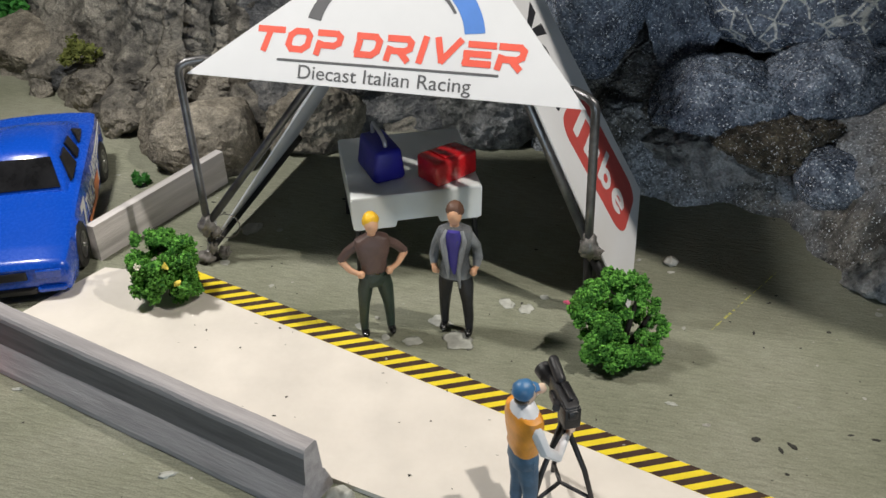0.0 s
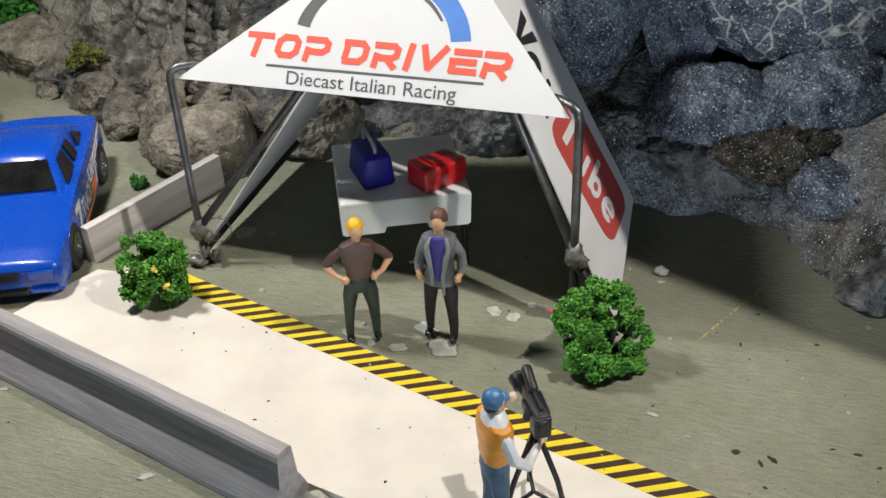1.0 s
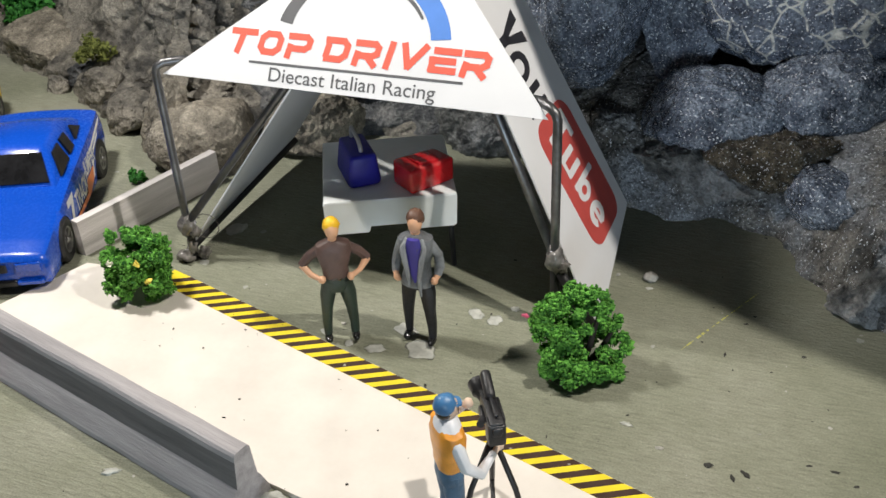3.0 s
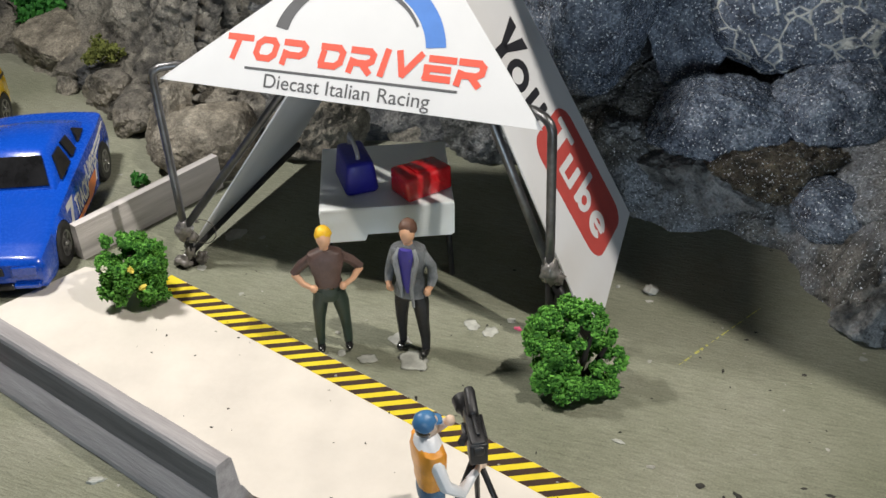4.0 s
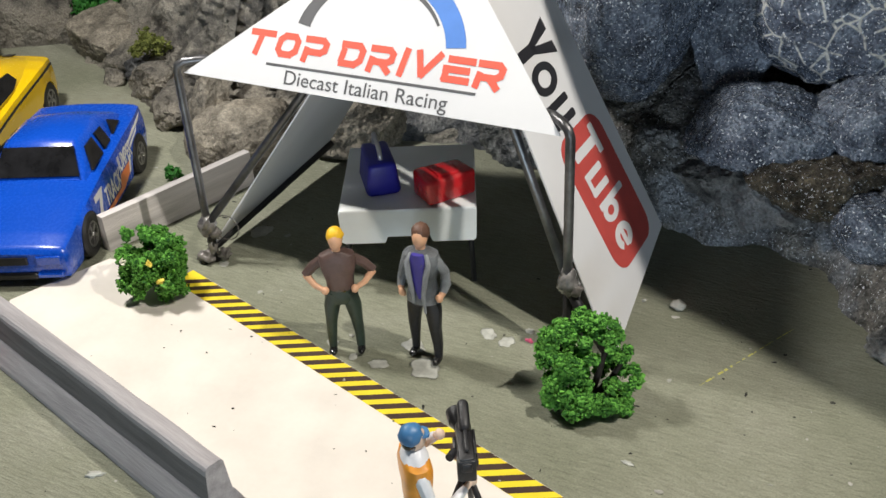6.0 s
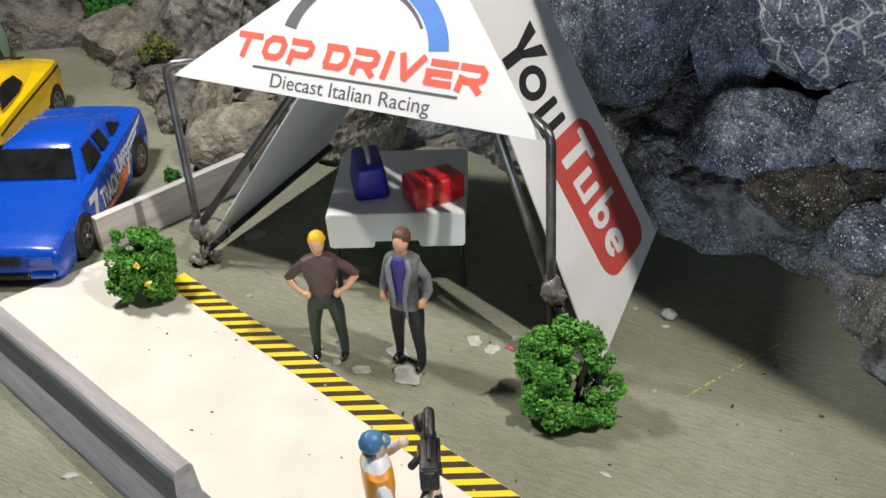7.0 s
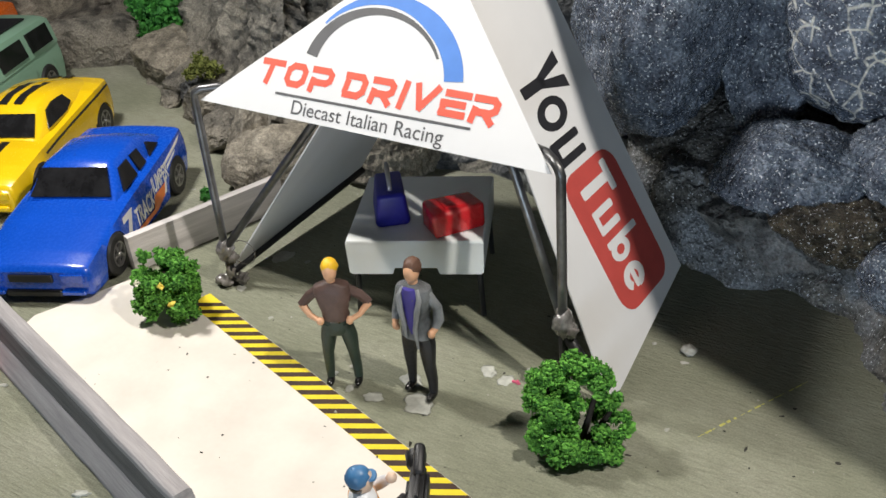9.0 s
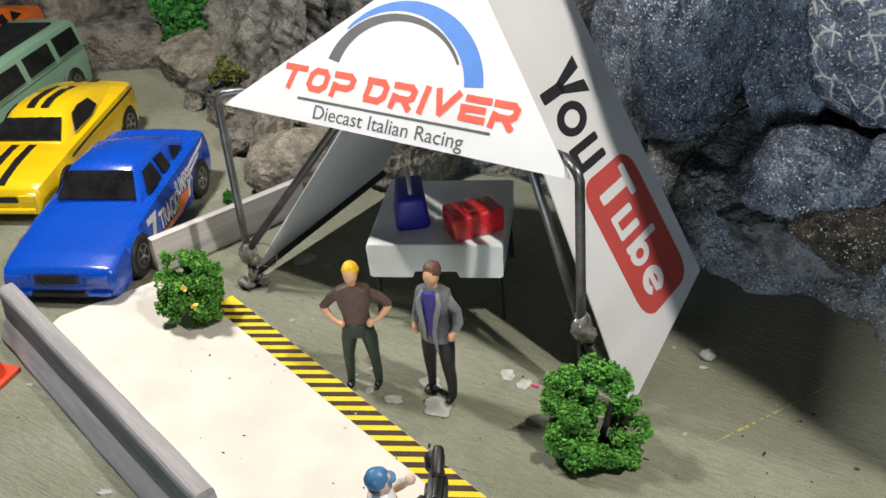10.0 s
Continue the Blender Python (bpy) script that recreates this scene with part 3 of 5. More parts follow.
part("side_panel", bm, "paper", tent)
LF, RF = Vector((-4.9, 18.36, 0)), Vector((2.82, 16.15, 0))


def pole(foot, top, block):
    up = Vector((0, 0, 1))
    along = (GR - GL).normalized() * (1 if top.x > 0 else -1)
    base, knee = foot + up * block, top + along * 0.17 + up * 0.0
    behind = Vector((0.28, 0.96, 0))
    bm = bmesh.new()
    pts = [base.lerp(knee, k) for k in (0, 0.3, 0.6, 0.92, 1.0)]
    pts += [knee + up * 0.13 - along * 0.04, knee + up * 0.2 - along * 0.16 + behind * 0.08, knee + up * 0.2 - along * 0.42 + behind * 0.3, knee + up * 0.1 - along * 0.9 + behind * 0.6]
    tube(bm, pts, 0.085, 10)
    part("pole", bm, "steel", tent, smooth="all")
    bm = bmesh.new()
    tube(bm, [foot + up * (block + 0.05), (foot + up * block).lerp(APEX, 0.5) - up * 0.05, APEX - up * 0.12], 0.085, 10)
    part("rafter", bm, "steel", tent, smooth="all")
    bm = bmesh.new()
    tube(bm, [foot + Vector((0.05, 0, 0)), foot + up * (block + 0.1)], 0.09, 8)
    part("leg", bm, "steel_dark", tent, smooth="all")
    bm = bmesh.new()
    ball(bm, foot + up * (block + 0.02), 0.2, 3, (0.9, 0.9, 1.35), 0.5, 2.2)
    ball(bm, foot + up * (block - 0.12) + Vector((0.14, -0.03, 0)), 0.13, 3, (1, 1, 1), 0.6, 2.5)
    part("glue_joint", bm, "glue", tent, "shiny glue blob", smooth="all")


pole(LF, GL, 0.85)
pole(RF, GR, 1.6)
for a, b in ((LTIP + Vector((0.05, 0, 0.05)), LBACK + Vector((0.05, 0, 0))), (RF + Vector((0, 0, 1.5)), PTIP + Vector((-0.1, 0.05, 0.1)))):
    bm = bmesh.new()
    tube(bm, [a, b], 0.1, 8)
    part("stretcher", bm, "steel_dark", tent, smooth="all")

# clutter at the poles' feet
for c, r, q in ((LF + Vector((-0.12, -0.05, 0.12)), 0.2, (1, 0.8, 0.8)), (LF + Vector((0.25, 0.05, 0.15)), 0.13, (1, 1, 1)), (LF + Vector((0.02, 0, 0.35)), 0.13, (0.8, 0.8, 1.6))):
    bm = bmesh.new()
    ball(bm, c, r, 3, q, 0.7, 2.0)
    part("glue_lump", bm, "glue", tent, "dark glue lump", smooth="all")
bm = bmesh.new()
tube(bm, [LF + Vector((0.1 + 0.28 * (1 - math.cos(k * 0.5)), 0.05, 0.82 + 0.3 * math.sin(k * 0.5))) for k in range(13)], 0.012, 6)
part("wire_loop", bm, "glue", tent, "thin clear thread loop", smooth="all")
ln = (LBACK - LTIP).cross(APEX - LTIP).normalized()
pa = LTIP.lerp(APEX, 0.5)
bm = bmesh.new()
slab(bm, [pa - ln * 0.0 + (LBACK - LTIP).normalized() * x + (APEX - LTIP).normalized() * y for x, y in ((0.1, -0.9), (0.3, -0.8), (0.42, -0.4), (0.42, 0.3), (0.3, 0.7), (0.1, 0.8))], 0.06)
bmesh.ops.recalc_face_normals(bm, faces=bm.faces)
part("tape_patch", bm, "paper", tent, "pale rounded tape patch")


class Sheet:
    """A flat sheet's own axes: origin, right and up, for laying print on it."""

    def __init__(self, o, right, inside, lift):
        self.o = Vector(o)
        self.r = Vector(right).normalized()
        n = self.r.cross(Vector(inside) - self.o).normalized()
        self.u = n.cross(self.r).normalized()
        self.n = n
        self.lift = lift

    def at(self, x, y, h=0.0):
        return self.o + self.r * x + self.u * y + self.n * (self.lift + h)

    def shape(self, bm, polys, h=0.0):
        for poly in polys:
            top = [bm.verts.new(self.at(x, y, 0.006 + h)) for x, y in poly]
            bot = [bm.verts.new(self.at(x, y, h)) for x, y in poly]
            bm.faces.new(top)
            for i in range(len(top)):
                j = (i + 1) % len(top)
                bm.faces.new((bot[i], bot[j], top[j], top[i]))
        bmesh.ops.recalc_face_normals(bm, faces=bm.faces)

    def text(self, words, x, y, size, width=None, bold=0.0, shear=0.0, space=1.0):
        cu = bpy.data.curves.new("print", "FONT")
        cu.body, cu.size, cu.offset, cu.shear, cu.space_character = words, 1.0, bold, shear, space
        tmp = bpy.data.objects.new("print", cu)
        scene.collection.objects.link(tmp)
        me = bpy.data.meshes.new_from_object(tmp.evaluated_get(bpy.context.evaluated_depsgraph_get()))
        bm = bmesh.new()
        bm.from_mesh(me)
        bpy.data.objects.remove(tmp)
        bpy.data.curves.remove(cu)
        bpy.data.meshes.remove(me)
        xs = [v.co.x for v in bm.verts]
        k = (width / (max(xs) - min(xs))) if width else size
        x0 = min(xs)
        for v in bm.verts:
            v.co = self.at(x + (v.co.x - x0) * k, y + v.co.y * size, 0.004)
        return bm


def arc_band(cx, cy, r0, r1, a0, a1, sx=1.0, sy=1.0, n=26, taper=None):
    """Quads of a band of a circle; taper gives the width at share k."""
    out = []
    for i in range(n):
        k0, k1 = i / n, (i + 1) / n
        quad = []
        for k, inner in ((k0, 0), (k1, 0), (k1, 1), (k0, 1)):
            a = radians(a0 + (a1 - a0) * k)
            w = (r1 - r0) * (taper(k) if taper else 1.0)
            r = r1 - w if inner else r1
            quad.append((cx + math.cos(a) * r * sx, cy + math.sin(a) * r * sy))
        out.append(quad)
    return out


def round_rect(x0, y0, x1, y1, r, n=5):
    pts = []
    for cx, cy, a in ((x1 - r, y0 + r, -90), (x1 - r, y1 - r, 0), (x0 + r, y1 - r, 90), (x0 + r, y0 + r, 180)):
        for i in range(n + 1):
            t = radians(a + 90 * i / n)
            pts.append((cx + math.cos(t) * r, cy + math.sin(t) * r))
    return pts


front = Sheet(GL, GR - GL, APEX, 0.002)
# wide techno capitals drawn with a flat pen: pen strokes in a unit box
PEN = {
    "T": [[(0, 0.89), (1.0, 0.89)], [(0.46, 0.8), (0.40, 0)]],
    "O": [[(0.3, 0.89), (0.72, 0.89), (0.89, 0.7), (0.89, 0.3), (0.7, 0.11), (0.28, 0.11), (0.11, 0.3), (0.11, 0.7), (0.3, 0.89)]],
    "P": [[(0.0, 0.89), (0.72, 0.89), (0.89, 0.75), (0.89, 0.5), (0.72, 0.37), (0.11, 0.37)], [(0.11, 0.48), (0.11, 0)]],
    "D": [[(0.0, 0.89), (0.7, 0.89), (0.89, 0.7), (0.89, 0.3), (0.7, 0.11), (0.11, 0.11)], [(0.11, 0.22), (0.11, 0.66)]],
    "R": [[(0.0, 0.89), (0.72, 0.89), (0.89, 0.75), (0.89, 0.5), (0.72, 0.37), (0.11, 0.37)], [(0.11, 0.48), (0.11, 0)], [(0.5, 0.37), (0.9, 0.0)]],
    "I": [[(0.5, 1.0), (0.5, 0)]],
    "V": [[(0.08, 1.0), (0.44, 0.1)], [(0.94, 1.0), (0.44, 0.1)]],
    "E": [[(0.08, 0.89), (1.0, 0.89)], [(0.0, 0.5), (0.9, 0.5)], [(0.08, 0.11), (1.0, 0.11)], [(0.1, 0.4), (0.1, 0.1)]],
}


def pen_letters(sheet, words, x, y, wide, tall, gap, space, lean, pen):
    bm = bmesh.new()
    k = 0
    for ch in words:
        if ch == " ":
            x += space
            continue
        w = wide * (0.3 if ch == "I" else 1.0)
        for line in PEN[ch]:
            pts = [Vector((x + px * w + lean * py * tall, y + py * tall, 0)) for px, py in line]
            for a, b in zip(pts, pts[1:]):
                d = (b - a).normalized() * pen * 0.5
                s = Vector((-d.y, d.x, 0))
                k += 1
                quad = [a - d * 0.6 - s, b + d * 0.6 - s, b + d * 0.6 + s, a - d * 0.6 + s]
                bm.faces.new([bm.verts.new(sheet.at(q.x, q.y, 0.003 + 0.00012 * k)) for q in quad])
        x += w + gap
    bmesh.ops.recalc_face_normals(bm, faces=bm.faces)
    return bm


bm = pen_letters(front, "TOP DRIVER", 1.38, 0.59, 0.492, 0.435, 0.118, 0.165, 0.22, 0.122)
part("lettering", bm, "ink_red", gable, "bold red lettering")
bm = front.text("Diecast Italian Racing", 2.33, 0.10, 0.37, 3.36, 0.004)
part("lettering", bm, "ink_grey", gable, "thin dark grey lettering")
bm = bmesh.new()
front.shape(bm, [[(1.87, 0.40), (6.17, 0.43), (6.17, 0.475), (1.87, 0.445)]])
part("rule", bm, "ink_grey", gable)


def print_band(bm, sheet, quads):
    """A curved band printed as one strip."""
    pairs = [(q[0], q[3]) for q in quads] + [(quads[-1][1], quads[-1][2])]
    loft(bm, [[sheet.at(*a, 0.004), sheet.at(*b, 0.004)] for a, b in pairs], cap=False, closed=False)
    bmesh.ops.recalc_face_normals(bm, faces=bm.faces)


bm = bmesh.new()
print_band(bm, front, arc_band(3.9, 0.98, 1.26, 1.52, 168, 25, 1.0, 0.82, taper=lambda k: 1.05 - 0.85 * k))
part("emblem_arc", bm, "ink_grey", gable, "tapering grey arc")
bm = bmesh.new()
print_band(bm, front, arc_band(4.12, 0.98, 1.36, 1.74, 145, 8, 1.0, 0.86, taper=lambda k: 0.12 + 0.88 * min(1, k * 1.5)))
part("emblem_arc", bm, "ink_blue", gable, "tapering blue arc")

panel = [o for o in tent.children if o.name.startswith("side_panel")][0]
down = Vector((4.08, 18.8, 0.75)) - Vector((1.75, 19.5, 4.78))
side = Sheet(APEX, down - pn * down.dot(pn), PBACK, 0.002)
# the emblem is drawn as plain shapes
bm = bmesh.new()
side.shape(bm, [round_rect(4.78, -0.2, 7.6, 1.68, 0.42)])
part("emblem_block", bm, "ink_logo_red", panel, "rounded red block")
bm = bmesh.new()
side.shape(bm, [round_rect(2.98, 0.0, 3.2, 0.75, 0.03, 2), [(2.72, 1.42), (2.98, 0.6), (3.12, 0.6), (2.97, 1.42)], [(3.21, 1.42), (3.06, 0.6), (3.2, 0.6), (3.46, 1.42)]])
side.shape(bm, arc_band(3.68, 0.55, 0.16, 0.31, 0, 360, 1.0, 1.55))
side.shape(bm, [round_rect(4.12, 0.0, 4.28, 1.0, 0.05, 2), round_rect(4.46, 0.0, 4.62, 1.0, 0.05, 2)])
side.shape(bm, [round_rect(4.14, 0.0, 4.6, 0.2, 0.05, 2)], 0.003)
part("emblem_bar", bm, "ink_black", panel, "plain black bars and ring")
bm = bmesh.new()
side.shape(bm, [round_rect(5.15, 0.2, 5.35, 1.3, 0.04, 2), round_rect(5.62, 0.2, 5.77, 0.95, 0.04, 2), round_rect(5.95, 0.2, 6.1, 0.95, 0.04, 2), round_rect(6.26, 0.2, 6.4, 1.32, 0.04, 2)], 0.006)
side.shape(bm, [round_rect(4.94, 1.12, 5.56, 1.32, 0.04, 2), round_rect(5.64, 0.2, 6.08, 0.34, 0.04, 2)], 0.009)
side.shape(bm, arc_band(6.52, 0.53, 0.1, 0.23, 0, 360, 0.9, 1.45), 0.007)
side.shape(bm, arc_band(7.1, 0.53, 0.12, 0.27, 10, 320, 0.95, 1.35), 0.006)
side.shape(bm, [round_rect(6.94, 0.46, 7.32, 0.6, 0.04, 2)], 0.008)
part("emblem_bar", bm, "paper", panel, "plain white bars and rings")

# ---------------- table and canisters ----------------
table = thing("camp_table", "pale blue-white plastic camp table with thin dark legs", "table", (-0.68, 19.25, 0), 10.4)
TZ = 1.84
bm = bmesh.new()
box(bm, (0, 0, TZ - 0.06), (2.7, 2.72, 0.12), 0.05)
part("tabletop", bm, "table", table, smooth=True)
for y in (-1.31, 1.31):
    bm = bmesh.new()
    pr = [(-1.35, TZ - 0.06), (1.35, TZ - 0.06), (1.33, TZ - 0.72), (1.27, TZ - 0.76), (0.48, TZ - 0.76), (0.45, TZ - 0.72), (0.42, TZ - 0.62), (-0.42, TZ - 0.62), (-0.45, TZ - 0.72), (-0.48, TZ - 0.76), (-1.27, TZ - 0.76), (-1.33, TZ - 0.72)]
    loft(bm, [[(x, y - 0.05, z) for x, z in pr], [(x, y + 0.05, z) for x, z in pr]])
    bmesh.ops.recalc_face_normals(bm, faces=bm.faces)
    part("apron", bm, "table", table)
for x in (-1.3, 1.3):
    bm = bmesh.new()
    box(bm, (x, 0, TZ - 0.36), (0.08, 2.56, 0.7), 0.03)
    part("apron", bm, "table", table, smooth=True)
for x in (-1.2, 1.2):
    for y in (-1.1, 1.1):
        bm = bmesh.new()
        tube(bm, [(x, y, TZ - 0.1), (x * 1.05, y * 1.08, 0)], 0.06, 8)
        part("leg", bm, "steel_dark", table, smooth="all")

can = thing("blue_canister", "royal blue painted canister with a bent wire handle", "canister", (-1.2, 18.85, TZ), -66)
bm = bmesh.new()
box(bm, (0, 0, 0.35), (1.08, 0.68, 0.72), 0.1, seg=3)
for v in bm.verts:
    v.co += Vector((0.02, 0.02, 0.015)) * noise.noise(v.co * 4)
    if v.co.z > 0.5:
        v.co.y *= 0.82
part("body", bm, "blue_plastic", can, smooth=True)
bm = bmesh.new()
tube(bm, [(-0.4, 0, 0.64), (-0.4, 0, 0.86), (-0.33, 0, 0.96), (0.15, 0, 0.9), (0.3, 0, 0.82), (0.34, 0, 0.66)], 0.045, 8)
part("handle", bm, "handle_wire", can, "grey wire handle", smooth="all")

jug = thing("red_canister", "glossy red lumpy canister lying on the table", "canister", (0.18, 18.62, TZ), 38)
bm = bmesh.new()
box(bm, (0, 0, 0.27), (1.05, 0.72, 0.54), 0.08, seg=3)
box(bm, (0.0, 0, 0.54), (0.5, 0.5, 0.06), 0.025)
for v in bm.verts:
    v.co += Vector((0.04, 0.04, 0.03)) * noise.noise(v.co * 3 + Vector((4, 1, 0)))
part("body", bm, "red_plastic", jug, smooth=True)

# ---------------- painted figurines (each one plain mesh) ----------------
def limb(bm, pts, rs, mi, n=10):
    tube(bm, pts, rs, n, mi)


def figurine(name, at, turn, label, mats, arms, coat=False, cap=False, tall=1.0, legs=((-0.2, 0.0), (0.2, -0.02))):
    """A standing painted figure, 2.75 tall: 0 skin, 1 hair, 2 top, 3 trousers, 4 shoes, 5 second colour."""
    bm = bmesh.new()
    for s, (fx, fy) in zip((-1, 1), legs):
        limb(bm, [(fx, fy, 0.1), (fx * 0.98, fy + 0.01, 0.35), (fx * 0.9, fy - 0.02, 0.72), (fx * 0.75, fy * 0.6, 1.05), (s * 0.12, 0, 1.38)], [0.075, 0.09, 0.115, 0.15, 0.16], 3)
        ball(bm, (fx, fy - 0.08, 0.065), 0.085, 2, (0.95, 2.1, 0.8), mi=4)
    puff = 1.1 if cap else 1.0
    tz = [(1.46, 0.225, 0.16), (1.54, 0.25, 0.18), (1.66, 0.25, 0.175), (1.85, 0.30, 0.19), (2.08, 0.36, 0.185), (2.2, 0.32, 0.165), (2.28, 0.13, 0.11)]
    loft(bm, [ring((0, 0, z), rx * puff, ry * puff, 16, power=2.4) for z, rx, ry in ((1.16, 0.2, 0.15), (1.25, 0.26, 0.175), (1.38, 0.25, 0.17), (1.5, 0.225, 0.155))], mi=3)
    if coat:
        tz = [(1.24, 0.30, 0.215), (1.36, 0.285, 0.205)] + [(z, rx * 0.95, ry * 1.08) for z, rx, ry in tz[1:]]
    loft(bm, [ring((0, 0, z), rx * puff, ry * puff, 18, power=2.5) for z, rx, ry in tz], mi=2)
    if coat:
        loft(bm, [ring((0, -0.16 - 0.002 * i, z), w, 0.055, 10) for i, (z, w) in enumerate(((1.36, 0.03), (1.5, 0.075), (1.75, 0.12), (2.02, 0.16), (2.16, 0.165), (2.25, 0.11)))], mi=5)
        for s in (-1, 1):
            limb(bm, [(s * 0.1, -0.215, 1.28 if s < 0 else 1.08), (s * 0.1, -0.235, 1.5), (s * 0.16, -0.235, 1.85), (s * 0.19, -0.19, 2.08), (s * 0.13, -0.14, 2.24)], [0.025, 0.04, 0.055, 0.05, 0.035], 2, 6)
    else:
        loft(bm, [ring((0, 0, 1.44), 0.236, 0.168, 16), ring((0, 0, 1.5), 0.236, 0.168, 16)], mi=4)
    limb(bm, [(0, 0.01, 2.2), (0, -0.01, 2.4)], [0.085, 0.08], 0)
    ball(bm, (0, -0.02, 2.5), 0.155, 3, (0.88, 1.0, 1.22), mi=0)
    ball(bm, (0, 0.025, 2.575), 0.165, 3, (0.95, 1.02, 1.0), 0.12, 4, mi=1)
    if cap:
        loft(bm, [ring((0, -0.13, 2.56), 0.12, 0.1, 12), ring((0, -0.13, 2.585), 0.11, 0.09, 12)], mi=1)
        loft(bm, [ring((0, 0, 2.2), 0.3, 0.19, 16), ring((0, 0, 2.3), 0.2, 0.15, 16), ring((0, 0, 2.36), 0.1, 0.1, 16)], mi=5)
        ball(bm, (0, 0.035, 2.46), 0.15, 2, (0.92, 0.9, 0.95), mi=4)
    for pts, cut in arms:
        rs = [0.1, 0.095, 0.085, 0.06, 0.055][: len(pts)]
        limb(bm, pts[: cut + 1], rs[: cut + 1], 5 if cap else 2)
        limb(bm, pts[cut:], [r * 0.92 for r in rs[cut:]], 0)
        ball(bm, pts[-1], 0.075, 2, (1, 1, 1.15), mi=0)
        ball(bm, pts[0], 0.1, 2, mi=5 if cap else 2)
    bmesh.ops.recalc_face_normals(bm, faces=bm.faces)
    for v in bm.verts:
        v.co += Vector((0.014, 0.014, 0.01)) * noise.noise(v.co * 6) + Vector((0.01, 0.01, 0)) * noise.noise(v.co * 14)
        if coat and 1.0 < v.co.z < 2.2:
            v.co += Vector((0.03, 0.012, 0.0)) * noise.noise(v.co * 8 + Vector((3, 0, 1)))
        v.co *= tall
    ob = part(name, bm, mats, None, smooth=True, at=at)
    ob.rotation_euler.z = radians(turn)
    return tagged(ob, label, "figurine", "painted figurines")


akimbo = [([(s * 0.25, 0.02, 2.1), (s * 0.46, 0.08, 1.92), (s * 0.62, 0.08, 1.74), (s * 0.46, -0.06, 1.58), (s * 0.27, -0.14, 1.5)], 2) for s in (-1, 1)]
figurine("figurine", (-1.2, 15.74, 0.02), 14, "painted figurine with yellow hair, brown shirt and green trousers", ["skin", "hair_yellow", "shirt_brown", "trouser_green", "shoe", "shirt_brown"], akimbo, tall=0.97, legs=((-0.27, 0.0), (0.27, 0.0)))
pockets = [([(s * 0.24, 0.0, 2.1), (s * 0.36, 0.07, 1.82), (s * 0.40, 0.04, 1.6), (s * 0.38, -0.06, 1.48), (s * 0.34, -0.13, 1.4)], 3) for s in (-1, 1)]
figurine("figurine", (0.32, 15.78, 0.02), -10, "painted figurine in a grey jacket, blue shirt and black trousers", ["skin", "hair_brown", "jacket_grey", "trouser_black", "shoe", "shirt_blue"], pockets, coat=True, tall=1.03, legs=((-0.24, 0.05), (0.25, -0.08)))
filming = [([(-0.33, 0.0, 2.05), (-0.46, -0.06, 1.75), (-0.42, -0.3, 1.5), (-0.2, -0.62, 1.56), (-0.1, -0.74, 1.6)], 3), ([(0.33, 0.0, 2.05), (0.44, -0.16, 1.96), (0.38, -0.3, 2.06), (0.26, -0.38, 2.2), (0.2, -0.41, 2.27)], 3)]
figurine("figurine", (1.25, 10.92, 0.1), 118, "painted figurine in an orange vest and blue cap filming", ["skin_pale", "cap_blue", "vest", "jeans", "shoe", "sleeve"], filming, cap=True)

def shrink(bm):
    """Bring the camera head's parts to their size about its top."""
    c = Vector((-0.03, 0.1, 2.24))
    for v in bm.verts:
        v.co = c + Vector((0.8 * (v.co.x - c.x), 0.78 * (v.co.y - c.y), 0.8 * (v.co.z - c.z)))


camera_rig = thing("film_camera", "matt black toy film camera on a three-legged tripod", "camera", (1.86, 11.3, 0.1), 14)
bm = bmesh.new()
box(bm, (0, -0.02, 1.98), (0.27, 0.95, 0.42), 0.05)
box(bm, (0.0, -0.35, 1.92), (0.32, 0.34, 0.46), 0.04)
box(bm, (0.16, 0.0, 2.0), (0.06, 0.6, 0.26), 0.02)
box(bm, (0.17, -0.2, 1.86), (0.08, 0.16, 0.14), 0.03)
box(bm, (-0.16, 0.1, 1.95), (0.08, 0.3, 0.18), 0.03)
box(bm, (0.02, -0.1, 2.24), (0.07, 0.5, 0.06), 0.02)
box(bm, (0.0, -0.5, 2.02), (0.2, 0.12, 0.2), 0.05)
shrink(bm)
part("body", bm, "cam_black", camera_rig, smooth=True)
bm = bmesh.new()
box(bm, (0.02, 0.46, 2.28), (0.2, 0.62, 0.24), 0.09, seg=3, rot=Matrix.Rotation(radians(18), 4, "X"))
shrink(bm)
part("magazine", bm, "cam_black", camera_rig, smooth=True)
bm = bmesh.new()
tube(bm, [(-0.02, 0.45, 1.98), (-0.06, 0.62, 2.0), (-0.07, 0.66, 2.0), (-0.09, 0.88, 2.02)], [0.12, 0.13, 0.17, 0.19], 14)
shrink(bm)
part("lens", bm, "cam_black", camera_rig, smooth=True)
bm = bmesh.new()
tube(bm, [(-0.2, -0.2, 2.1), (-0.28, -0.38, 2.14)], 0.07, 10)
shrink(bm)
part("viewfinder", bm, "cam_black", camera_rig, smooth=True)
bm = bmesh.new()
tube(bm, [(0, 0, 1.45), (0, 0, 1.7), (0, 0, 1.85)], [0.07, 0.09, 0.1], 12)
tube(bm, [(0, -0.05, 1.66), (-0.12, -0.4, 1.52)], 0.03, 8)
part("tripod_head", bm, "cam_black", camera_rig, smooth=True)
